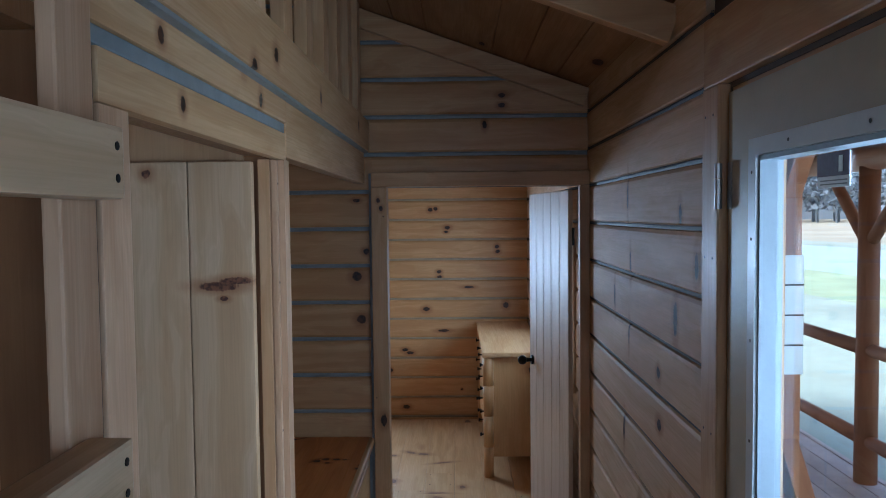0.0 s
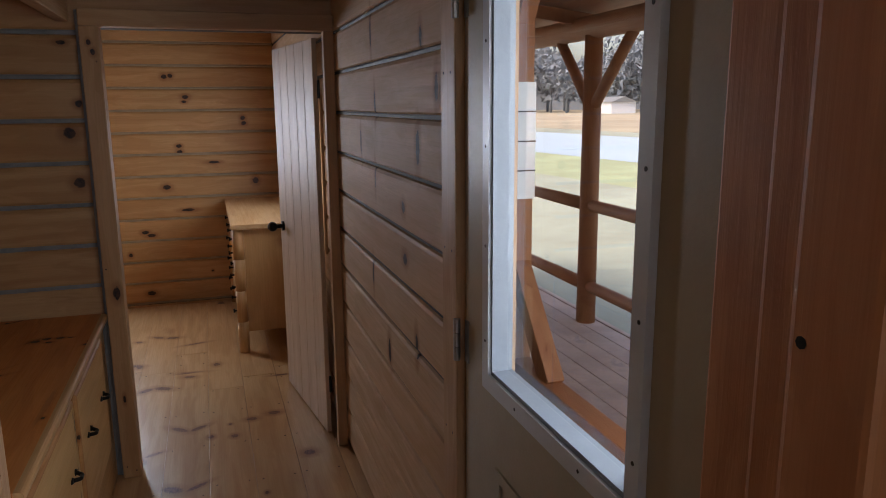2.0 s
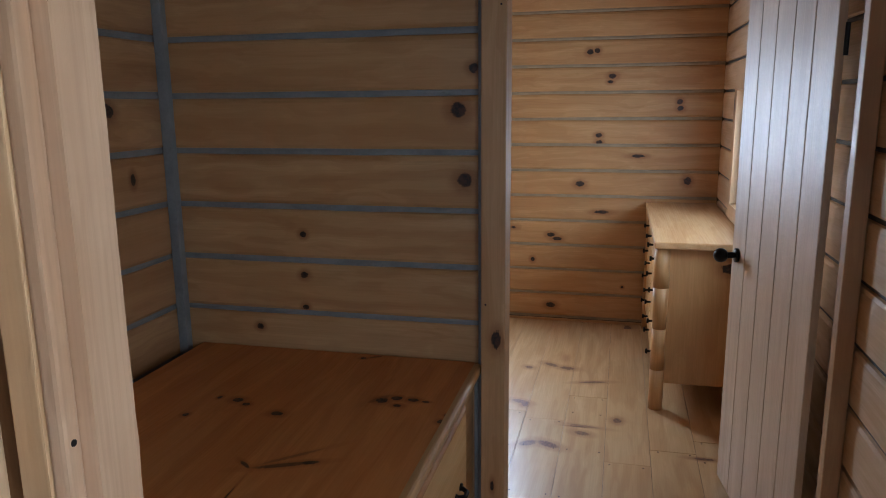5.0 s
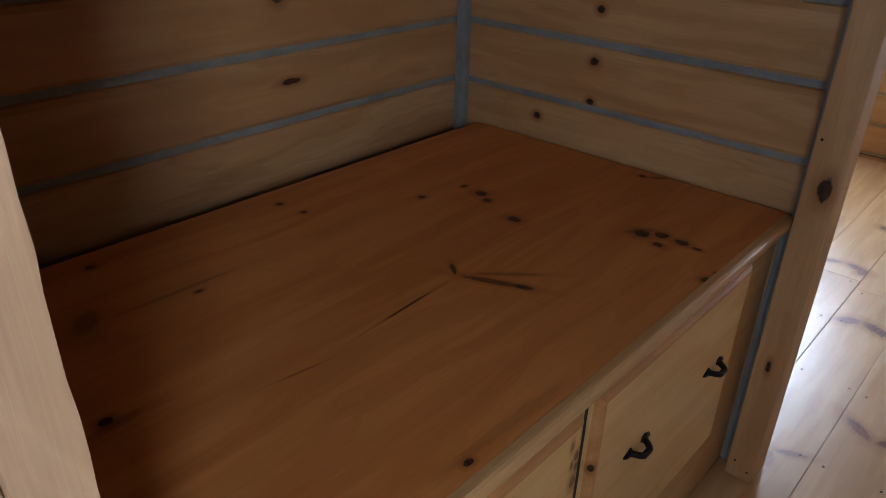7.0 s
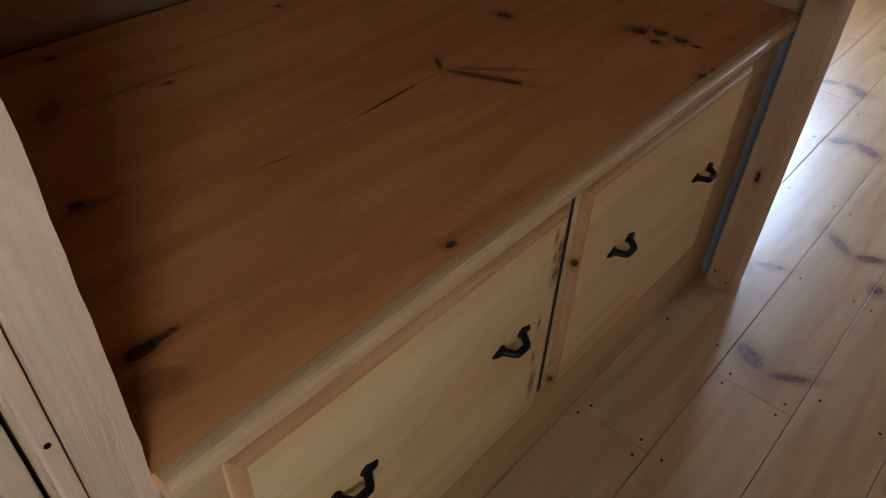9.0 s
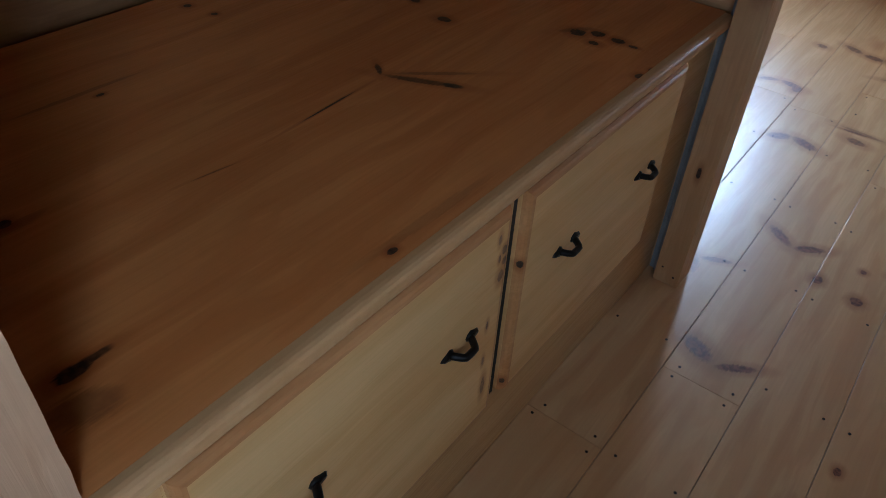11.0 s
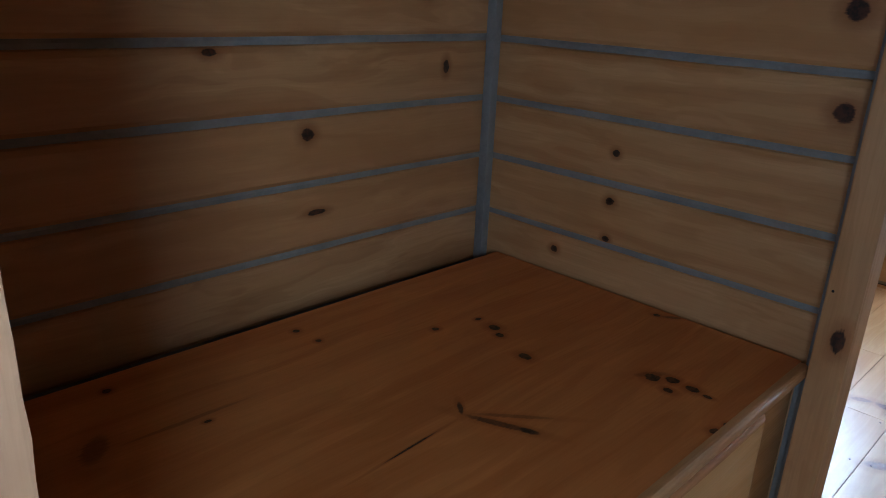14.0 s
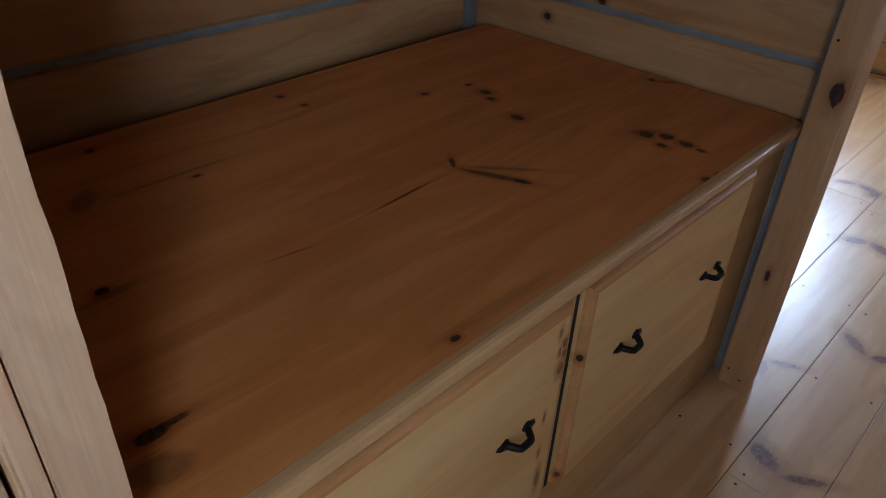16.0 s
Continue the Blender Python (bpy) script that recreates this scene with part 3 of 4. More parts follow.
setting("caulk_under_beam", blk(-0.376, -0.356, -1.85, 3.42, 1.978, 1.9865, 0.002), caulk, "grey caulk strip under the loft beam", "trim")
for k in range(9):
    y = 3.33 - 0.26 * k
    setting("loft_stud", blk(-0.415, -0.378, y - 0.042, y + 0.042, 2.119, roof_z(-0.378) - 0.004, 0.003), pine_z, "upright pine stud of the loft rail", "stud")

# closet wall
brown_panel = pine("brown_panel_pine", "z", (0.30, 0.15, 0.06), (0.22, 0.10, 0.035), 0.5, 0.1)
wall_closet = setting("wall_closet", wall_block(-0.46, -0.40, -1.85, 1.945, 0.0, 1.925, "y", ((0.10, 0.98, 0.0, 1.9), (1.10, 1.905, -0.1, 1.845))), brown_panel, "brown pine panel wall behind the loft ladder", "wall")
pine_trim = pine("closet_trim_pine", "z", (0.62, 0.43, 0.28), (0.49, 0.31, 0.18), 0.5, 0.12)
o = setting("closet_trim_left", blk(-0.40, -0.376, 1.052, 1.128, 0.0, 1.836, 0.003), pine_trim, "pale pine casing of the closet doorway", "trim")
# shallow black block: paints the shade of a deep gap
setting("closet_gap", blk(-0.40, -0.382, 1.031, 1.0505, 0.0, 1.90, 0), black, "strip painted black for the shaded gap between closet casing and panel", "trim")
setting("closet_panel_edge", blk(-0.40, -0.378, 0.985, 1.029, 0.0, 1.925, 0.003), pine_trim, "pale pine board between ladder and closet casing", "trim")
bm = blk(-0.40, -0.371, 1.918, 1.966, 0.0, 1.836, 0)
bmesh.ops.subdivide_edges(bm, edges=[e for e in bm.edges if abs(e.verts[0].co.z - e.verts[1].co.z) > 1], cuts=60)
rg = random.Random(3)
for v in bm.verts:
    if v.co.y > 1.95 and v.co.x > -0.38:
        v.co.y += rg.uniform(-0.0012, 0.001)
o = setting("closet_trim_right", bm, pine_trim, "rough-edged pale pine casing beside the bench nook", "trim")
setting("closet_trim_inner", blk(-0.40, -0.384, 1.899, 1.917, 0.0, 1.836, 0.004), pine_trim, "pine stop board of the closet doorway", "trim")
screws(bpy.data.objects["closet_trim_inner"], [(-0.3845, 1.908, z) for z in (0.4, 0.8, 1.2, 1.55, 1.78)], (1, 0, 0), 0.003)
setting("closet_trim_head", blk(-0.40, -0.376, 1.052, 1.961, 1.837, 1.901, 0.003), pine_beam, "pale pine head casing of the closet doorway", "trim")
setting("closet_jamb_right", blk(-0.428, -0.4005, 1.897, 1.9045, 0.0, 1.836, 0.002), pine_z, "pine jamb of the closet doorway", "trim")
wall_closet_end = setting("wall_closet_end", blk(-1.33, -0.461, 1.899, 1.945, 0.0, 1.984, 0), pine_z, "pine end wall between closet and bench nook", "wall")
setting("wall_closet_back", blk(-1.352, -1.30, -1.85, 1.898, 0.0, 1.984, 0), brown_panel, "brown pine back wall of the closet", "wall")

# ---- things ----
pine_edge = pine("bench_edge_pine", "y", (0.60, 0.40, 0.21), (0.50, 0.30, 0.13), 0.45, 0.08)
bench = thing("storage_bench", "built-in pine storage bench with two wide drawers in a siding nook", "bench")
part("top", blk(-1.25, -0.3685, 1.965, 3.435, 0.684, 0.712, 0.001), pine_bench, bench)
bm = blk(-0.368, -0.346, 1.967, 3.424, 0.681, 0.7125, 0)
bmesh.ops.bevel(bm, geom=[e for e in bm.edges if all(v.co.x > -0.35 for v in e.verts) and abs(e.verts[0].co.y - e.verts[1].co.y) > 1], offset=0.013, segments=4, profile=0.5, affect="EDGES")
part("edging", bm, pine_edge, bench, "paler rounded front edge")
part("face_frame", wall_block(-0.42, -0.374, 1.965, 3.435, 0.0, 0.6805, "y", ((2.06, 2.59, 0.23, 0.62), (2.69, 3.22, 0.23, 0.62))), pine_drawer, bench)
part("body", blk(-1.23, -0.421, 1.97, 3.43, 0.0, 0.675, 0), wall_core, bench)
DRAWER_KNOTS = ((-0.351, 2.578, 0.628, 0.005, 0.012), (-0.351, 2.593, 0.600, 0.007, 0.010), (-0.351, 2.596, 0.578, 0.007, 0.009), (-0.351, 2.590, 0.551, 0.009, 0.015), (-0.351, 2.582, 0.588, 0.004, 0.009), (-0.351, 2.568, 0.461, 0.004, 0.011),
                (-0.351, 2.567, 0.377, 0.004, 0.012), (-0.351, 2.575, 0.308, 0.007, 0.026), (-0.355, 2.657, 0.525, 0.007, 0.010), (-0.355, 2.655, 0.24, 0.007, 0.010))
pine_front = pine("drawer_front_pine", "y", (0.74, 0.51, 0.235), (0.64, 0.40, 0.16), 0.42, 0.0, DRAWER_KNOTS, 0.1, per_piece=False, swirl=0.3, fuzz=0.08, core=((0.13, 0.05, 0.025), (0.24, 0.11, 0.05)))


pine_lip = pine("drawer_lip_pine", "y", (0.58, 0.32, 0.13), (0.46, 0.22, 0.08), 0.42, 0.0, DRAWER_KNOTS, 0.1, per_piece=False)


def bow_pull(y, z, x):
    """A forged bow pull: two leaf plates and a bent bar."""
    bm = bmesh.new()
    for s in (-1, 1):
        n = 10
        ring = []
        for k in range(n):
            a = 2 * math.pi * k / n
            ring.append((y + s * (0.031 + 0.017 * math.cos(a)), z + 0.0125 * math.sin(a) * (1.0 if math.cos(a) < 0 else 0.55)))
        lo = [bm.verts.new((x, p, q)) for p, q in ring]
        hi = [bm.verts.new((x + 0.006, y + s * 0.030 + (p - y - s * 0.030) * 0.7, z + (q - z) * 0.7)) for p, q in ring]
        bm.faces.new(lo[::-1])
        bm.faces.new(hi)
        for k in range(n):
            bm.faces.new((lo[k], lo[(k + 1) % n], hi[(k + 1) % n], hi[k]))
    pts = []
    for k in range(15):
        u = k / 14
        out = 0.020 * min(1.0, math.sin(math.pi * u) * 1.35)
        pts.append(Vector((x + 0.002 + out, y - 0.026 + 0.052 * u, z - 0.004 * math.sin(math.pi * u))))
    tube(bm, pts, 0.0062, 10)
    return bm


def drawer(y0, y1, handles):
    bm = blk(-0.374, -0.351, y0, y1, 0.212, 0.668, 0)
    cut = bmesh.ops.bevel(bm, geom=[e for e in bm.edges if all(v.co.x > -0.36 for v in e.verts)], offset=0.015, segments=4, profile=0.5, affect="EDGES")
    for f in cut["faces"]:
        f.material_index = 1
    d = part("drawer", bm, pine_front, bench)
    d.data.materials.append(pine_lip)
    for y in handles:
        part("handle", bow_pull(y, 0.476, -0.352), iron, d, "black wrought iron bow pull", True)


# thin black strips paint the shadow lines beside and above the drawers
part("gap", blk(-0.3755, -0.3735, 2.644, 2.6535, 0.2, 0.672, 0), black, bench, "black strip painted as the shadow line beside the drawer")
for y0, y1 in ((2.031, 2.611), (2.657, 3.236)):
    part("gap", blk(-0.3755, -0.3725, y0, y1, 0.6690, 0.6800, 0), black, bench, "black strip painted as the shadow line above the drawer")
drawer(2.028, 2.612, (2.169, 2.494))
drawer(2.654, 3.238, (2.808, 3.122))

# bedroom door, swung inwards
door_2 = thing("door_2", "white-washed pine plank door standing open into the bedroom", "door", kind="structure")
pine_wash = pine("white_washed_pine", "z", (0.66, 0.55, 0.42), (0.54, 0.42, 0.30), 0.5, 0.22)
for k in range(5):
    part("plank", blk(-0.011, 0.011, 0.006 + k * 0.148, 0.006 + k * 0.148 + 0.146, 0.012, 1.812, 0.004), pine_wash, door_2)
bm = bmesh.new()
rod(bm, (-0.011, 0.675, 0.905), (-0.020, 0.675, 0.905), 0.026, sides=16)
rod(bm, (-0.012, 0.675, 0.905), (-0.06, 0.675, 0.905), 0.011)
bmesh.ops.create_uvsphere(bm, u_segments=14, v_segments=8, radius=0.026, matrix=Matrix.Translation((-0.07, 0.675, 0.905)))
rod(bm, (0.011, 0.675, 0.905), (0.05, 0.675, 0.905), 0.011)
part("knob", bm, iron, door_2, "round black knob", True)
for z in (0.25, 1.6):
    part("hinge", rod(bmesh.new(), (0.012, 0.004, z - 0.04), (0.012, 0.004, z + 0.04), 0.006), iron, door_2)
door_2.matrix_world = pose(0.547, 3.525, 0, 0, 0, 8.0)

# dresser
dresser = thing("dresser", "rustic pine dresser with log corner posts and small dark pulls", "dresser")
part("top", blk(0.185, 0.60, 4.83, 6.20, 0.79, 0.822, 0.007), pine_y, dresser)
DRESSER_KNOTS = ((0.53, 4.885, 0.70, 0.03, 0.05),)
pine_side = pine("dresser_side_pine", "z", (0.61, 0.37, 0.165), (0.50, 0.28, 0.105), 0.45, 0.06, DRESSER_KNOTS)
part("body", blk(0.235, 0.597, 4.885, 6.18, 0.13, 0.789, 0.003), pine_side, dresser)
for x, y in ((0.225, 4.885), (0.225, 6.165), (0.57, 4.9), (0.57, 6.165)):
    bm = bmesh.new()
    rl = random.Random(int(x * 100 + y * 10))
    zs = [0, 0.2, 0.4, 0.6, 0.789]
    rs = [0.034 + rl.uniform(-0.003, 0.003) for _ in zs]
    for a, b, ra, rb in zip(zs, zs[1:], rs, rs[1:]):
        rod(bm, (x, y, a), (x, y, b), ra, rb, 14)
    part("post", bm, pine_side, dresser, smooth=True)
for r in range(4):
    for c in range(2):
        y0 = 4.925 + c * 0.61
        d = part("drawer", blk(0.206, 0.235, y0, y0 + 0.595, 0.155 + r * 0.157, 0.303 + r * 0.157, 0.006), pine_drawer, dresser)
        for y in (y0 + 0.12, y0 + 0.475):
            bm = rod(bmesh.new(), (0.207, y, 0.229 + r * 0.157), (0.182, y, 0.229 + r * 0.157), 0.005, 0.007, 8)
            rod(bm, (0.184, y, 0.229 + r * 0.157), (0.174, y, 0.229 + r * 0.157), 0.014, 0.012, 10)
            part("pull", bm, iron, d, "small black knob")

# ladder to the loft
ladder = thing("loft_ladder", "pale pine loft ladder with flat board rungs beside the closet", "ladder")
pine_rung = pine("rung_pine", "y", (0.70, 0.56, 0.38), (0.58, 0.42, 0.25), 0.5, 0.15)
for y in (0.40, 0.838):
    part("upright", blk(-0.324, -0.306, y, y + 0.062, 0.0, 1.986, 0.003), pine_trim, ladder)
for k in range(6):
    z = 1.720 - k * 0.278
    r = part("rung", blk(-0.305, -0.263, 0.34, 0.868, z, z + 0.064, 0.005), pine_rung, ladder)
    screws(r, [(-0.2635, y, z + dz) for y in (0.42, 0.852) for dz in (0.018, 0.046)], (1, 0, 0), 0.004)

# closet door, open inwards
door_3 = thing("door_3", "wide pine plank closet door standing open inside the closet", "door", kind="structure")
CLOSET_KNOTS = ((-0.515, 1.868, 1.545, 0.012, 0.05), (-0.472, 1.868, 1.558, 0.010, 0.045), (-0.503, 1.868, 1.518, 0.007, 0.012), (-0.675, 1.868, 1.803, 0.012, 0.012), (-0.52, 1.868, 0.93, 0.01, 0.05))
pine_closet = pine("closet_door_pine", "z", (0.66, 0.50, 0.33), (0.54, 0.37, 0.21), 0.5, 0.05, CLOSET_KNOTS, core=((0.07, 0.022, 0.012), (0.22, 0.085, 0.04)))
for k in range(4):
    part("plank", blk(-0.580 - k * 0.147, -0.435 - k * 0.147, 1.868, 1.894, 0.012, 1.830, 0.003), pine_closet, door_3)

# entrance door with a tall pane
door_1 = thing("door_1", "beige steel entrance door with a tall white-framed pane, closed", "door", kind="structure")
part("slab", wall_block(0.620, 0.664, 0.952, 1.814, 0.014, 1.960, "y", ((1.11, 1.645, 0.975, 1.82),)), beige, door_1)
fr = part("pane_frame", wall_block(0.606, 0.619, 1.085, 1.672, 0.945, 1.845, "y", ((1.118, 1.638, 0.98, 1.812),)), white_trim, door_1, "white vinyl pane frame")
part("pane_frame_step", wall_block(0.612, 0.66, 1.119, 1.637, 0.981, 1.811, "y", ((1.128, 1.630, 0.99, 1.802),)), shaded_step, fr)
screws(fr, [(0.6065, y, z) for y in (1.10, 1.655) for z in (1.05, 1.25, 1.45, 1.65, 1.78)] + [(0.6065, y, z) for y in (1.25, 1.5) for z in (0.962, 1.828)], (-1, 0, 0), 0.0035)
pane = part("pane", blk(0.645, 0.650, 1.126, 1.632, 0.988, 1.804, 0), glass, door_1)
pane.visible_shadow = False
panel = part("panel", wall_block(0.614, 0.6195, 1.14, 1.62, 0.25, 0.78, "y", ((1.165, 1.595, 0.275, 0.755),)), beige, door_1)
for z in (0.25, 1.0, 1.76):
    bm = bmesh.new()
    for k in range(3):
        rod(bm, (0.602, 1.8245, z - 0.05 + k * 0.0335), (0.602, 1.8245, z - 0.018 + k * 0.0335), 0.008)
    box(bm, 0.6175, 0.6195, 1.790, 1.813, z - 0.05, z + 0.05)
    part("hinge", bm, steel, door_1, "steel butt hinge")
bm = rod(bmesh.new(), (0.62, 1.01, 0.95), (0.56, 1.01, 0.95), 0.016)
bmesh.ops.create_uvsphere(bm, u_segments=14, v_segments=8, radius=0.028, matrix=Matrix.Translation((0.555, 1.01, 0.95)))
part("knob", bm, steel, door_1, "steel knob", True)
sticker = thing("pane_sticker", "small white and dark purple label stuck on the door pane", "sticker")
part("label_sheet", blk(0.6425, 0.6445, STICK[0], STICK[1], STICK[2], STICK[3], 0), paper, sticker)
part("print_block", blk(0.6415, 0.6424, STICK[0], STICK[1], STICK[2] + 0.018, STICK[3], 0), ink, sticker, "dark purple printed block")
part("print_mark", blk(0.6408, 0.6414, STICK[0] + 0.018, STICK[0] + 0.03, STICK[2] + 0.024, STICK[3] - 0.006, 0), paper, sticker, "white mark")
for k in range(2):
    part("print_line", blk(0.6418, 0.6424, STICK[0] + 0.006, STICK[1] - 0.01, STICK[2] + 0.004 + k * 0.006, STICK[2] + 0.006 + k * 0.006, 0), caulk, sticker)
# windows
a, b, z0, z1 = BED_WINDOW
w = thing("window_1", "white-framed sliding window with pine casing", "window", kind="structure")
part("window_frame", wall_block(0.645, 0.70, a + 0.001, b - 0.001, z0 + 0.001, z1 - 0.001, "y", ((a + 0.04, (a + b) / 2 - 0.02, z0 + 0.04, z1 - 0.04), ((a + b) / 2 + 0.02, b - 0.04, z0 + 0.04, z1 - 0.04))), white_trim, w)
p = part("pane", blk(0.67, 0.676, a + 0.03, b - 0.03, z0 + 0.03, z1 - 0.03, 0), glass, w)
p.visible_shadow = False
part("casing", wall_block(0.598, 0.632, a - 0.08, b + 0.08, z0 - 0.08, z1 + 0.08, "y", ((a, b, z0, z1),)), pine_z, w)
a, b, z0, z1 = CORNER_WINDOW
w = thing("window_2", "white-framed window with pine casing in the bedroom corner", "window", kind="structure")
part("window_frame", wall_block(a + 0.001, b - 0.001, 6.26, 6.30, z0 + 0.001, z1 - 0.001, "x", ((a + 0.04, b - 0.04, z0 + 0.04, z1 - 0.04),)), white_trim, w)
p = part("pane", blk(a + 0.03, b - 0.03, 6.278, 6.284, z0 + 0.03, z1 - 0.03, 0), glass, w)
p.visible_shadow = False
part("casing", wall_block(a - 0.08, b + 0.08, FAR - 0.014, FAR + 0.021, z0 - 0.08, z1 + 0.08, "x", ((a, b, z0, z1),)), pine_z, w)
# unseen window, added as the opening for the hall lamp
a, b, z0, z1 = ADDED_HALL_WINDOW
w = thing("window_4", "unseen white-framed window beside the entrance door, added for light", "window", kind="structure")
part("window_frame", wall_block(0.645, 0.70, a + 0.001, b - 0.001, z0 + 0.001, z1 - 0.001, "y", ((a + 0.04, b - 0.04, z0 + 0.04, z1 - 0.04),)), white_trim, w)
p = part("pane", blk(0.67, 0.676, a + 0.03, b - 0.03, z0 + 0.03, z1 - 0.03, 0), glass, w)
p.visible_shadow = False
part("casing", wall_block(0.598, 0.632, a - 0.07, b + 0.07, z0 - 0.07, z1 + 0.07, "y", ((a, b, z0, z1),)), pine_z, w)
# unseen back window, added to go with the fill lamp
a, b, z0, z1 = ADDED_BACK_WINDOW
w = thing("window_3", "unseen white-framed window added to the plain back wall as a fill opening", "window", kind="structure")
part("window_frame", wall_block(a + 0.001, b - 0.001, -1.95, -1.90, z0 + 0.001, z1 - 0.001, "x", ((a + 0.04, b - 0.04, z0 + 0.04, z1 - 0.04),)), white_trim, w)
p = part("pane", blk(a + 0.03, b - 0.03, -1.928, -1.922, z0 + 0.03, z1 - 0.03, 0), glass, w)
p.visible_shadow = False

# ---- porch and land ----
grass = plain("pale_lawn", (0.30, 0.335, 0.27), 0.95, 0, 0.18, 0.35, 0)
green = plain("green_verge", (0.30, 0.35, 0.21), 0.95, 0, 0.2, 0.5, 0)
field = plain("dry_field", (0.36, 0.31, 0.22), 0.95, 0, 0.2, 0.1, 0)
road_mat = plain("pale_road", (0.36, 0.46, 0.53), 0.6, 0, 0.06, 1.0, 0)
setting("ground", blk(-900, 900, -900, 900, -1.0, -0.45, 0), grass, "wide pale lawn reaching to the tree line", "ground")


def strip_of_land(name, x0, x1, lift, material, label, category):
    bm = bmesh.new()
    lean = -0.12
    vs = [bm.verts.new((x + lean * (y - 20), y, -0.45 + lift)) for x, y in ((x0, -200), (x1, -200), (x1, 300), (x0, 300))]
    bm.faces.new(vs)
    return setting(name, bm, material, label, category)


strip_of_land("verge", 9.0, 13.9, 0.004, green, "green grass verge beside the road", "verge")
strip_of_land("road", 13.9, 25.5, 0.008, road_mat, "pale grey road across the lawn", "road")
strip_of_land("field", 30.0, 160.0, 0.012, field, "dry straw-coloured field beyond the road", "field")
porch = thing("porch", "log porch with a plank deck, round posts and rails", "porch", kind="structure")
for k in range(14):
    part("deck_board", blk(0.76 + k * 0.142, 0.76 + k * 0.142 + 0.135, -2.0, 8.0, -0.09, -0.05, 0.004), deck_wood, porch)
part("deck_rim", blk(2.76, 2.80, -2.0, 8.0, -0.30, -0.051, 0.004), deck_wood, porch)
for y in (1.82, 3.36, 4.90, 6.44):
    post = part("post", rod(bmesh.new(), (2.66, y, -0.05), (2.66, y, 1.99), 0.070, 0.062, 16), porch_wood, porch, smooth=True)
    for s in (-1, 1):
        part("brace", rod(bmesh.new(), (2.66, y + s * 0.04, 1.52), (2.66, y + s * 0.50, 1.98), 0.040, 0.038, 12), porch_wood, porch, smooth=True)
    if y < 6:
        for z in (0.225, 0.815):
            part("rail", rod(bmesh.new(), (2.66, y + 0.04, z), (2.66, y + 1.50, z), 0.048, 0.042, 14), porch_rail_wood, porch, smooth=True)
part("plate_log", rod(bmesh.new(), (2.66, -2.0, 2.04), (2.66, 8.0, 2.04), 0.085, 0.08, 14), porch_rail_wood, porch, smooth=True)
part("porch_roof", beam((0.77, 3.0, 2.40), (3.2, 3.0, 2.12), 10.0, 0.03), porch_rail_wood, porch)
for y in (0.3, 1.5, 2.7, 3.9, 5.1, 6.3):
    part("porch_rafter", beam((0.77, y, 2.33), (3.1, y, 2.06), 0.05, 0.09), porch_rail_wood, porch)
stand = thing("porch_stand", "reddish stained timber stand with diagonal braces outside the door", "timber frame")
part("post", blk(0.872, 0.945, 2.155, 2.275, -0.05, 2.2, 0.006), porch_wood, stand)
part("rail", blk(0.88, 0.94, 0.5, 2.154, 0.735, 0.81, 0.006), porch_rail_wood, stand)
part("brace", beam((0.915, 2.23, 1.14), (0.915, 1.95, 0.80), 0.05, 0.06), porch_wood, stand)
part("brace", beam((0.915, 2.21, 1.72), (0.915, 1.88, 2.2), 0.05, 0.07), porch_wood, stand)

# invented sheet that stands in for an unidentified pale strip beyond the pane
strip = thing("pale_strip_standin", "pale four-part sheet added on the stand post for an unidentified pale strip", "sign")
for k in range(4):
    z = STRIP[2] + k * (STRIP[3] - STRIP[2]) / 4
    part("label_panel", blk(0.862, 0.946, 2.147, 2.1535, z + 0.002, z + (STRIP[3] - STRIP[2]) / 4 - 0.002, 0), paper, strip)
    if k:
        part("label_rule", blk(0.862, 0.946, 2.145, 2.1535, z - 0.002, z + 0.002, 0), black, strip)


# far woods: bare trunks and thin crowns of many small clumps
# distance haze is put into this blue-grey base colour
bark = plain("hazed_bare_woods", (0.19, 0.22, 0.25), 0.95, 0, 0.3, 0.3, 0)
rw = np.random.default_rng(11)
verts, faces = [], []
for k in range(260):
    a, d, h = radians(rw.uniform(0, 66)), rw.uniform(150, 200), rw.uniform(10, 19)
    x, y = d * math.sin(a), d * math.cos(a)
    n = len(verts)
    for z, r in ((-0.5, 0.28), (h * 0.85, 0.06)):
        verts += [(x + r * math.cos(t), y + r * math.sin(t), z) for t in (0, 2.1, 4.2)]
    faces += [(n + i, n + (i + 1) % 3, n + 3 + (i + 1) % 3, n + 3 + i) for i in range(3)]
    for _ in range(190):
        u = rw.normal(0, 1, 3)
        c = np.array((x, y, h * 0.55)) + u / max(1.0, np.linalg.norm(u)) * np.array((h * 0.27, h * 0.27, h * 0.45)) * rw.uniform(0.4, 1.0)
        m = len(verts)
        for _ in range(3):
            verts.append(tuple(c + rw.normal(0, 0.5, 3)))
        faces.append((m, m + 1, m + 2))
me = bpy.data.meshes.new("far_woods")
me.from_pydata(verts, [], faces)
me.materials.append(bark)
tagged(new("far_woods", me), "bare woods painted hazy grey along the far edge of the field", "woods", kind="stuff")
# backdrop ridge: its haze is painted as a flat blue-grey
haze = plain("haze_painted_woods", (0.19, 0.22, 0.255), 0.95, 0, 0.25, 0.06, 0)
verts, faces = [], []
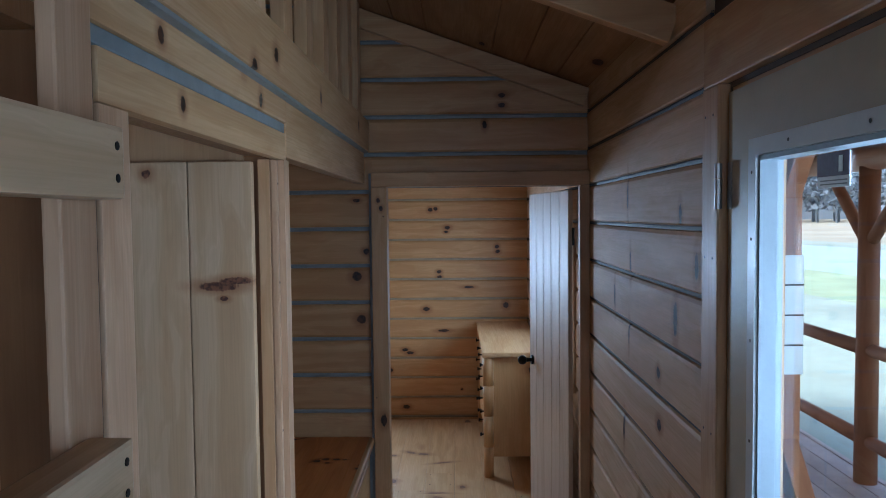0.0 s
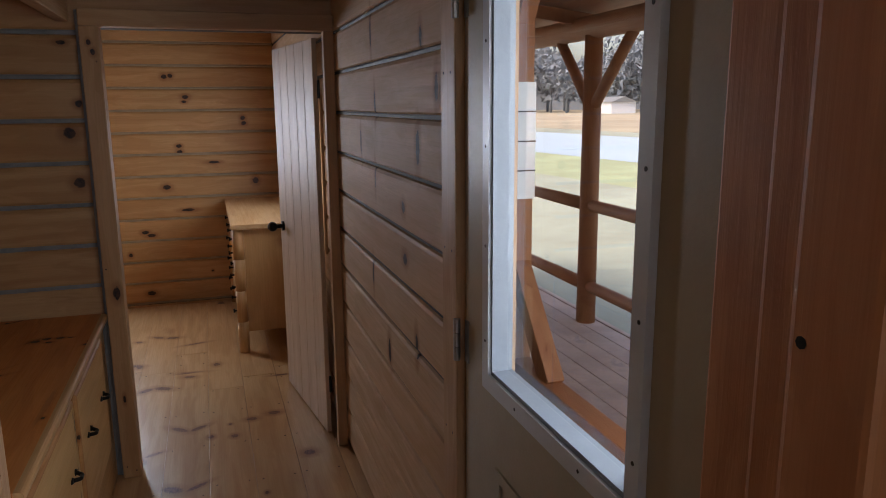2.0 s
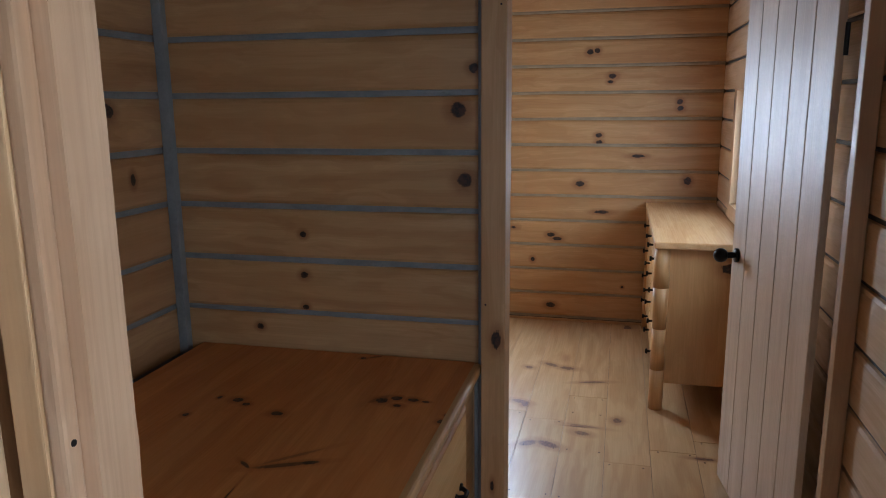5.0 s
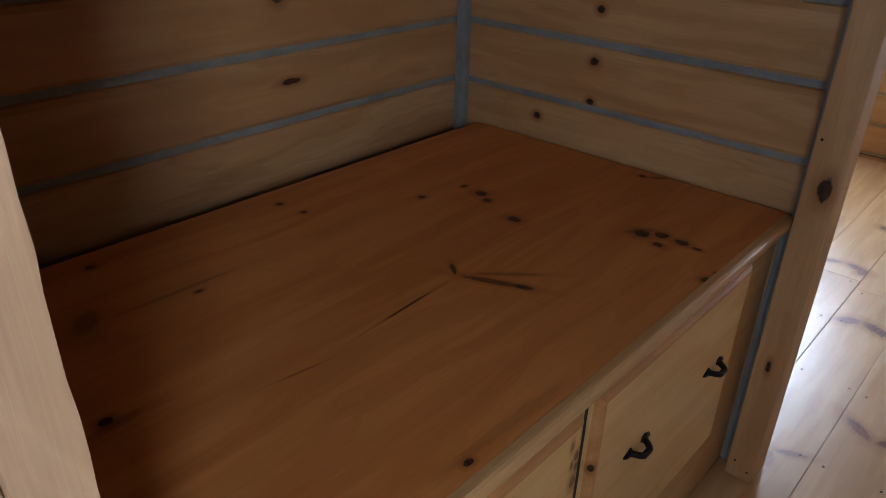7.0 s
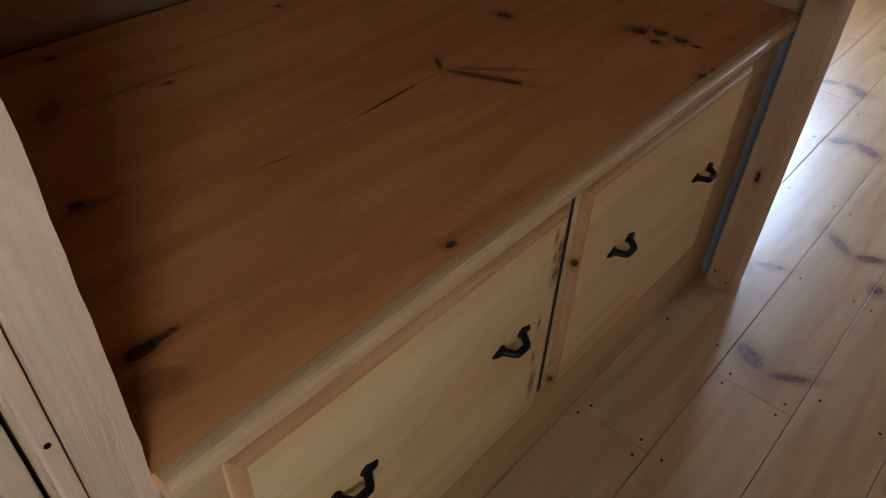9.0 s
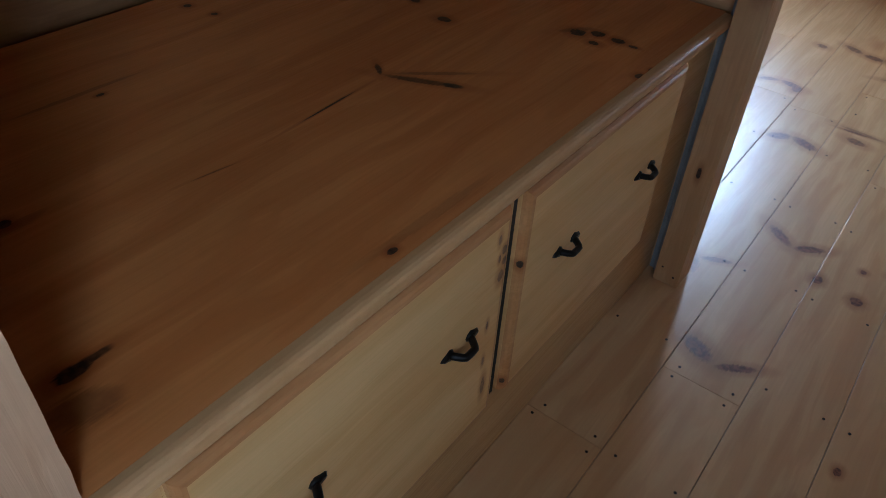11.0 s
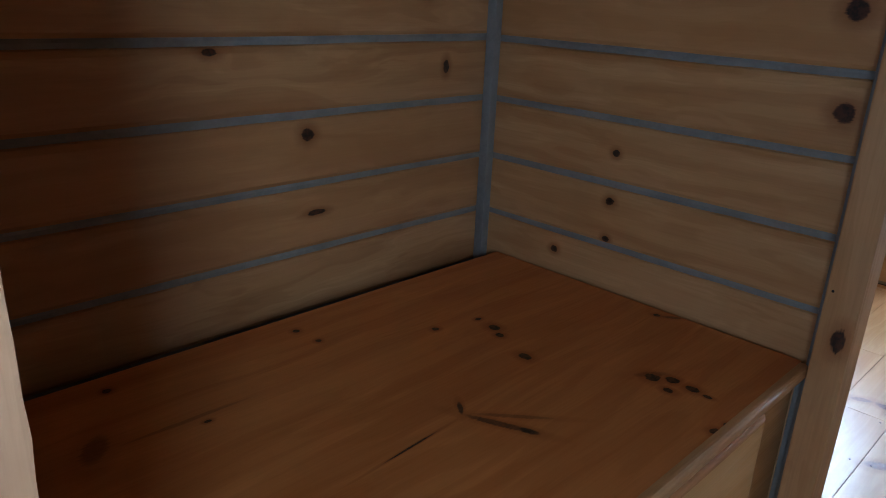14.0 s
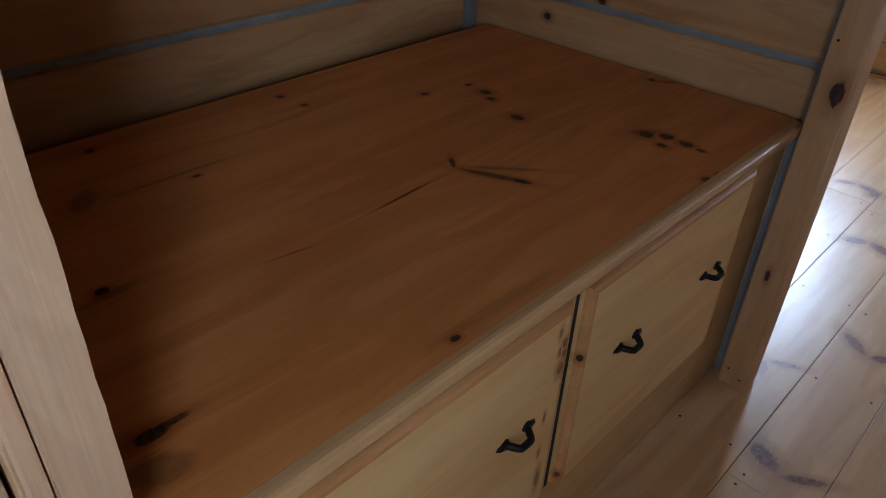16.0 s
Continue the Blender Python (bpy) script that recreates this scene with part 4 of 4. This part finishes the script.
for k in range(241):
    a = radians(-4 + k * 0.32)
    top = 16.0 + 2.6 * math.sin(k * 0.17) + 1.7 * math.sin(k * 0.61 + 1.0) + rw.uniform(-0.9, 0.9)
    verts += [(215 * math.sin(a), 215 * math.cos(a), -0.5), (215 * math.sin(a), 215 * math.cos(a), top), (235 * math.sin(a), 235 * math.cos(a), -0.5)]
    if k:
        n = 3 * k
        faces += [(n - 3, n, n + 1, n - 2), (n - 2, n + 1, n + 2, n - 1)]
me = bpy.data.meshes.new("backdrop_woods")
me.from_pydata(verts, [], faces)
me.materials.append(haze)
tagged(new("backdrop_woods", me), "wooded ridge painted hazy blue-grey beyond the field", "backdrop", kind="structure")
# made-up low buildings in place of the pale shapes far off
white_wall = plain("white_far_paint", (0.7, 0.72, 0.75), 0.6)
for x, y, wd in ((70, 118, 9), (92, 104, 12)):
    barn = thing("barn", "low white building standing in for pale far shapes at the field edge", "barn", "barns by the field")
    part("wall", blk(x, x + 5, y, y + wd, -0.45, 1.6, 0), white_wall, barn)
    bm = bmesh.new()
    vs = [bm.verts.new(p) for p in ((x - 0.3, y - 0.3, 1.6), (x + 5.3, y - 0.3, 1.6), (x + 2.5, y - 0.3, 2.6), (x - 0.3, y + wd + 0.3, 1.6), (x + 5.3, y + wd + 0.3, 1.6), (x + 2.5, y + wd + 0.3, 2.6))]
    for q in ((0, 1, 2), (3, 5, 4), (0, 2, 5, 3), (1, 4, 5, 2), (0, 3, 4, 1)):
        bm.faces.new([vs[i] for i in q])
    part("roof", bm, caulk, barn)

# ---- floor planks ----
rnd = random.Random(5)
PLANK = 0.1865
for k in range(-8, 4):
    x0, x1 = max(-1.33, k * PLANK), min(0.632, (k + 1) * PLANK)
    y = {-2: 2.82 - 1.83, -1: 3.19 - 1.9, 0: 2.43 - 1.8}.get(k, -1.85 - rnd.uniform(0, 1.2))
    while y > -1.85:
        y -= 1.83
    while y < FAR:
        y1 = y + (1.83 if k in (-2, -1, 0) else rnd.uniform(1.4, 2.2))
        a, b = max(y, -1.85), min(y1, FAR)
        if b - a > 0.02:
            q = part("plank", blk(x0 + 0.0006, x1 - 0.0006, a + 0.0005, b - 0.0005, -0.022, rnd.uniform(-0.0008, 0.0), 0.0012), pine_floor, floor)
            if -4 < k < 3 and b < 5.5 and b > 2:
                for x in (x0 + 0.027, x1 - 0.027):
                    for yy in (a + 0.02, b - 0.02, *(2.82 + 0.386 * n for n in range(0, 6) if a + 0.1 < 2.82 + 0.386 * n < b - 0.1)):
                        nx, ny = x + rnd.uniform(-0.006, 0.006), yy + rnd.uniform(-0.008, 0.008)
                        part("nail", rod(bmesh.new(), (nx, ny, -0.002), (nx, ny, 0.0006), 0.0036, sides=7), iron, q)
        y = y1
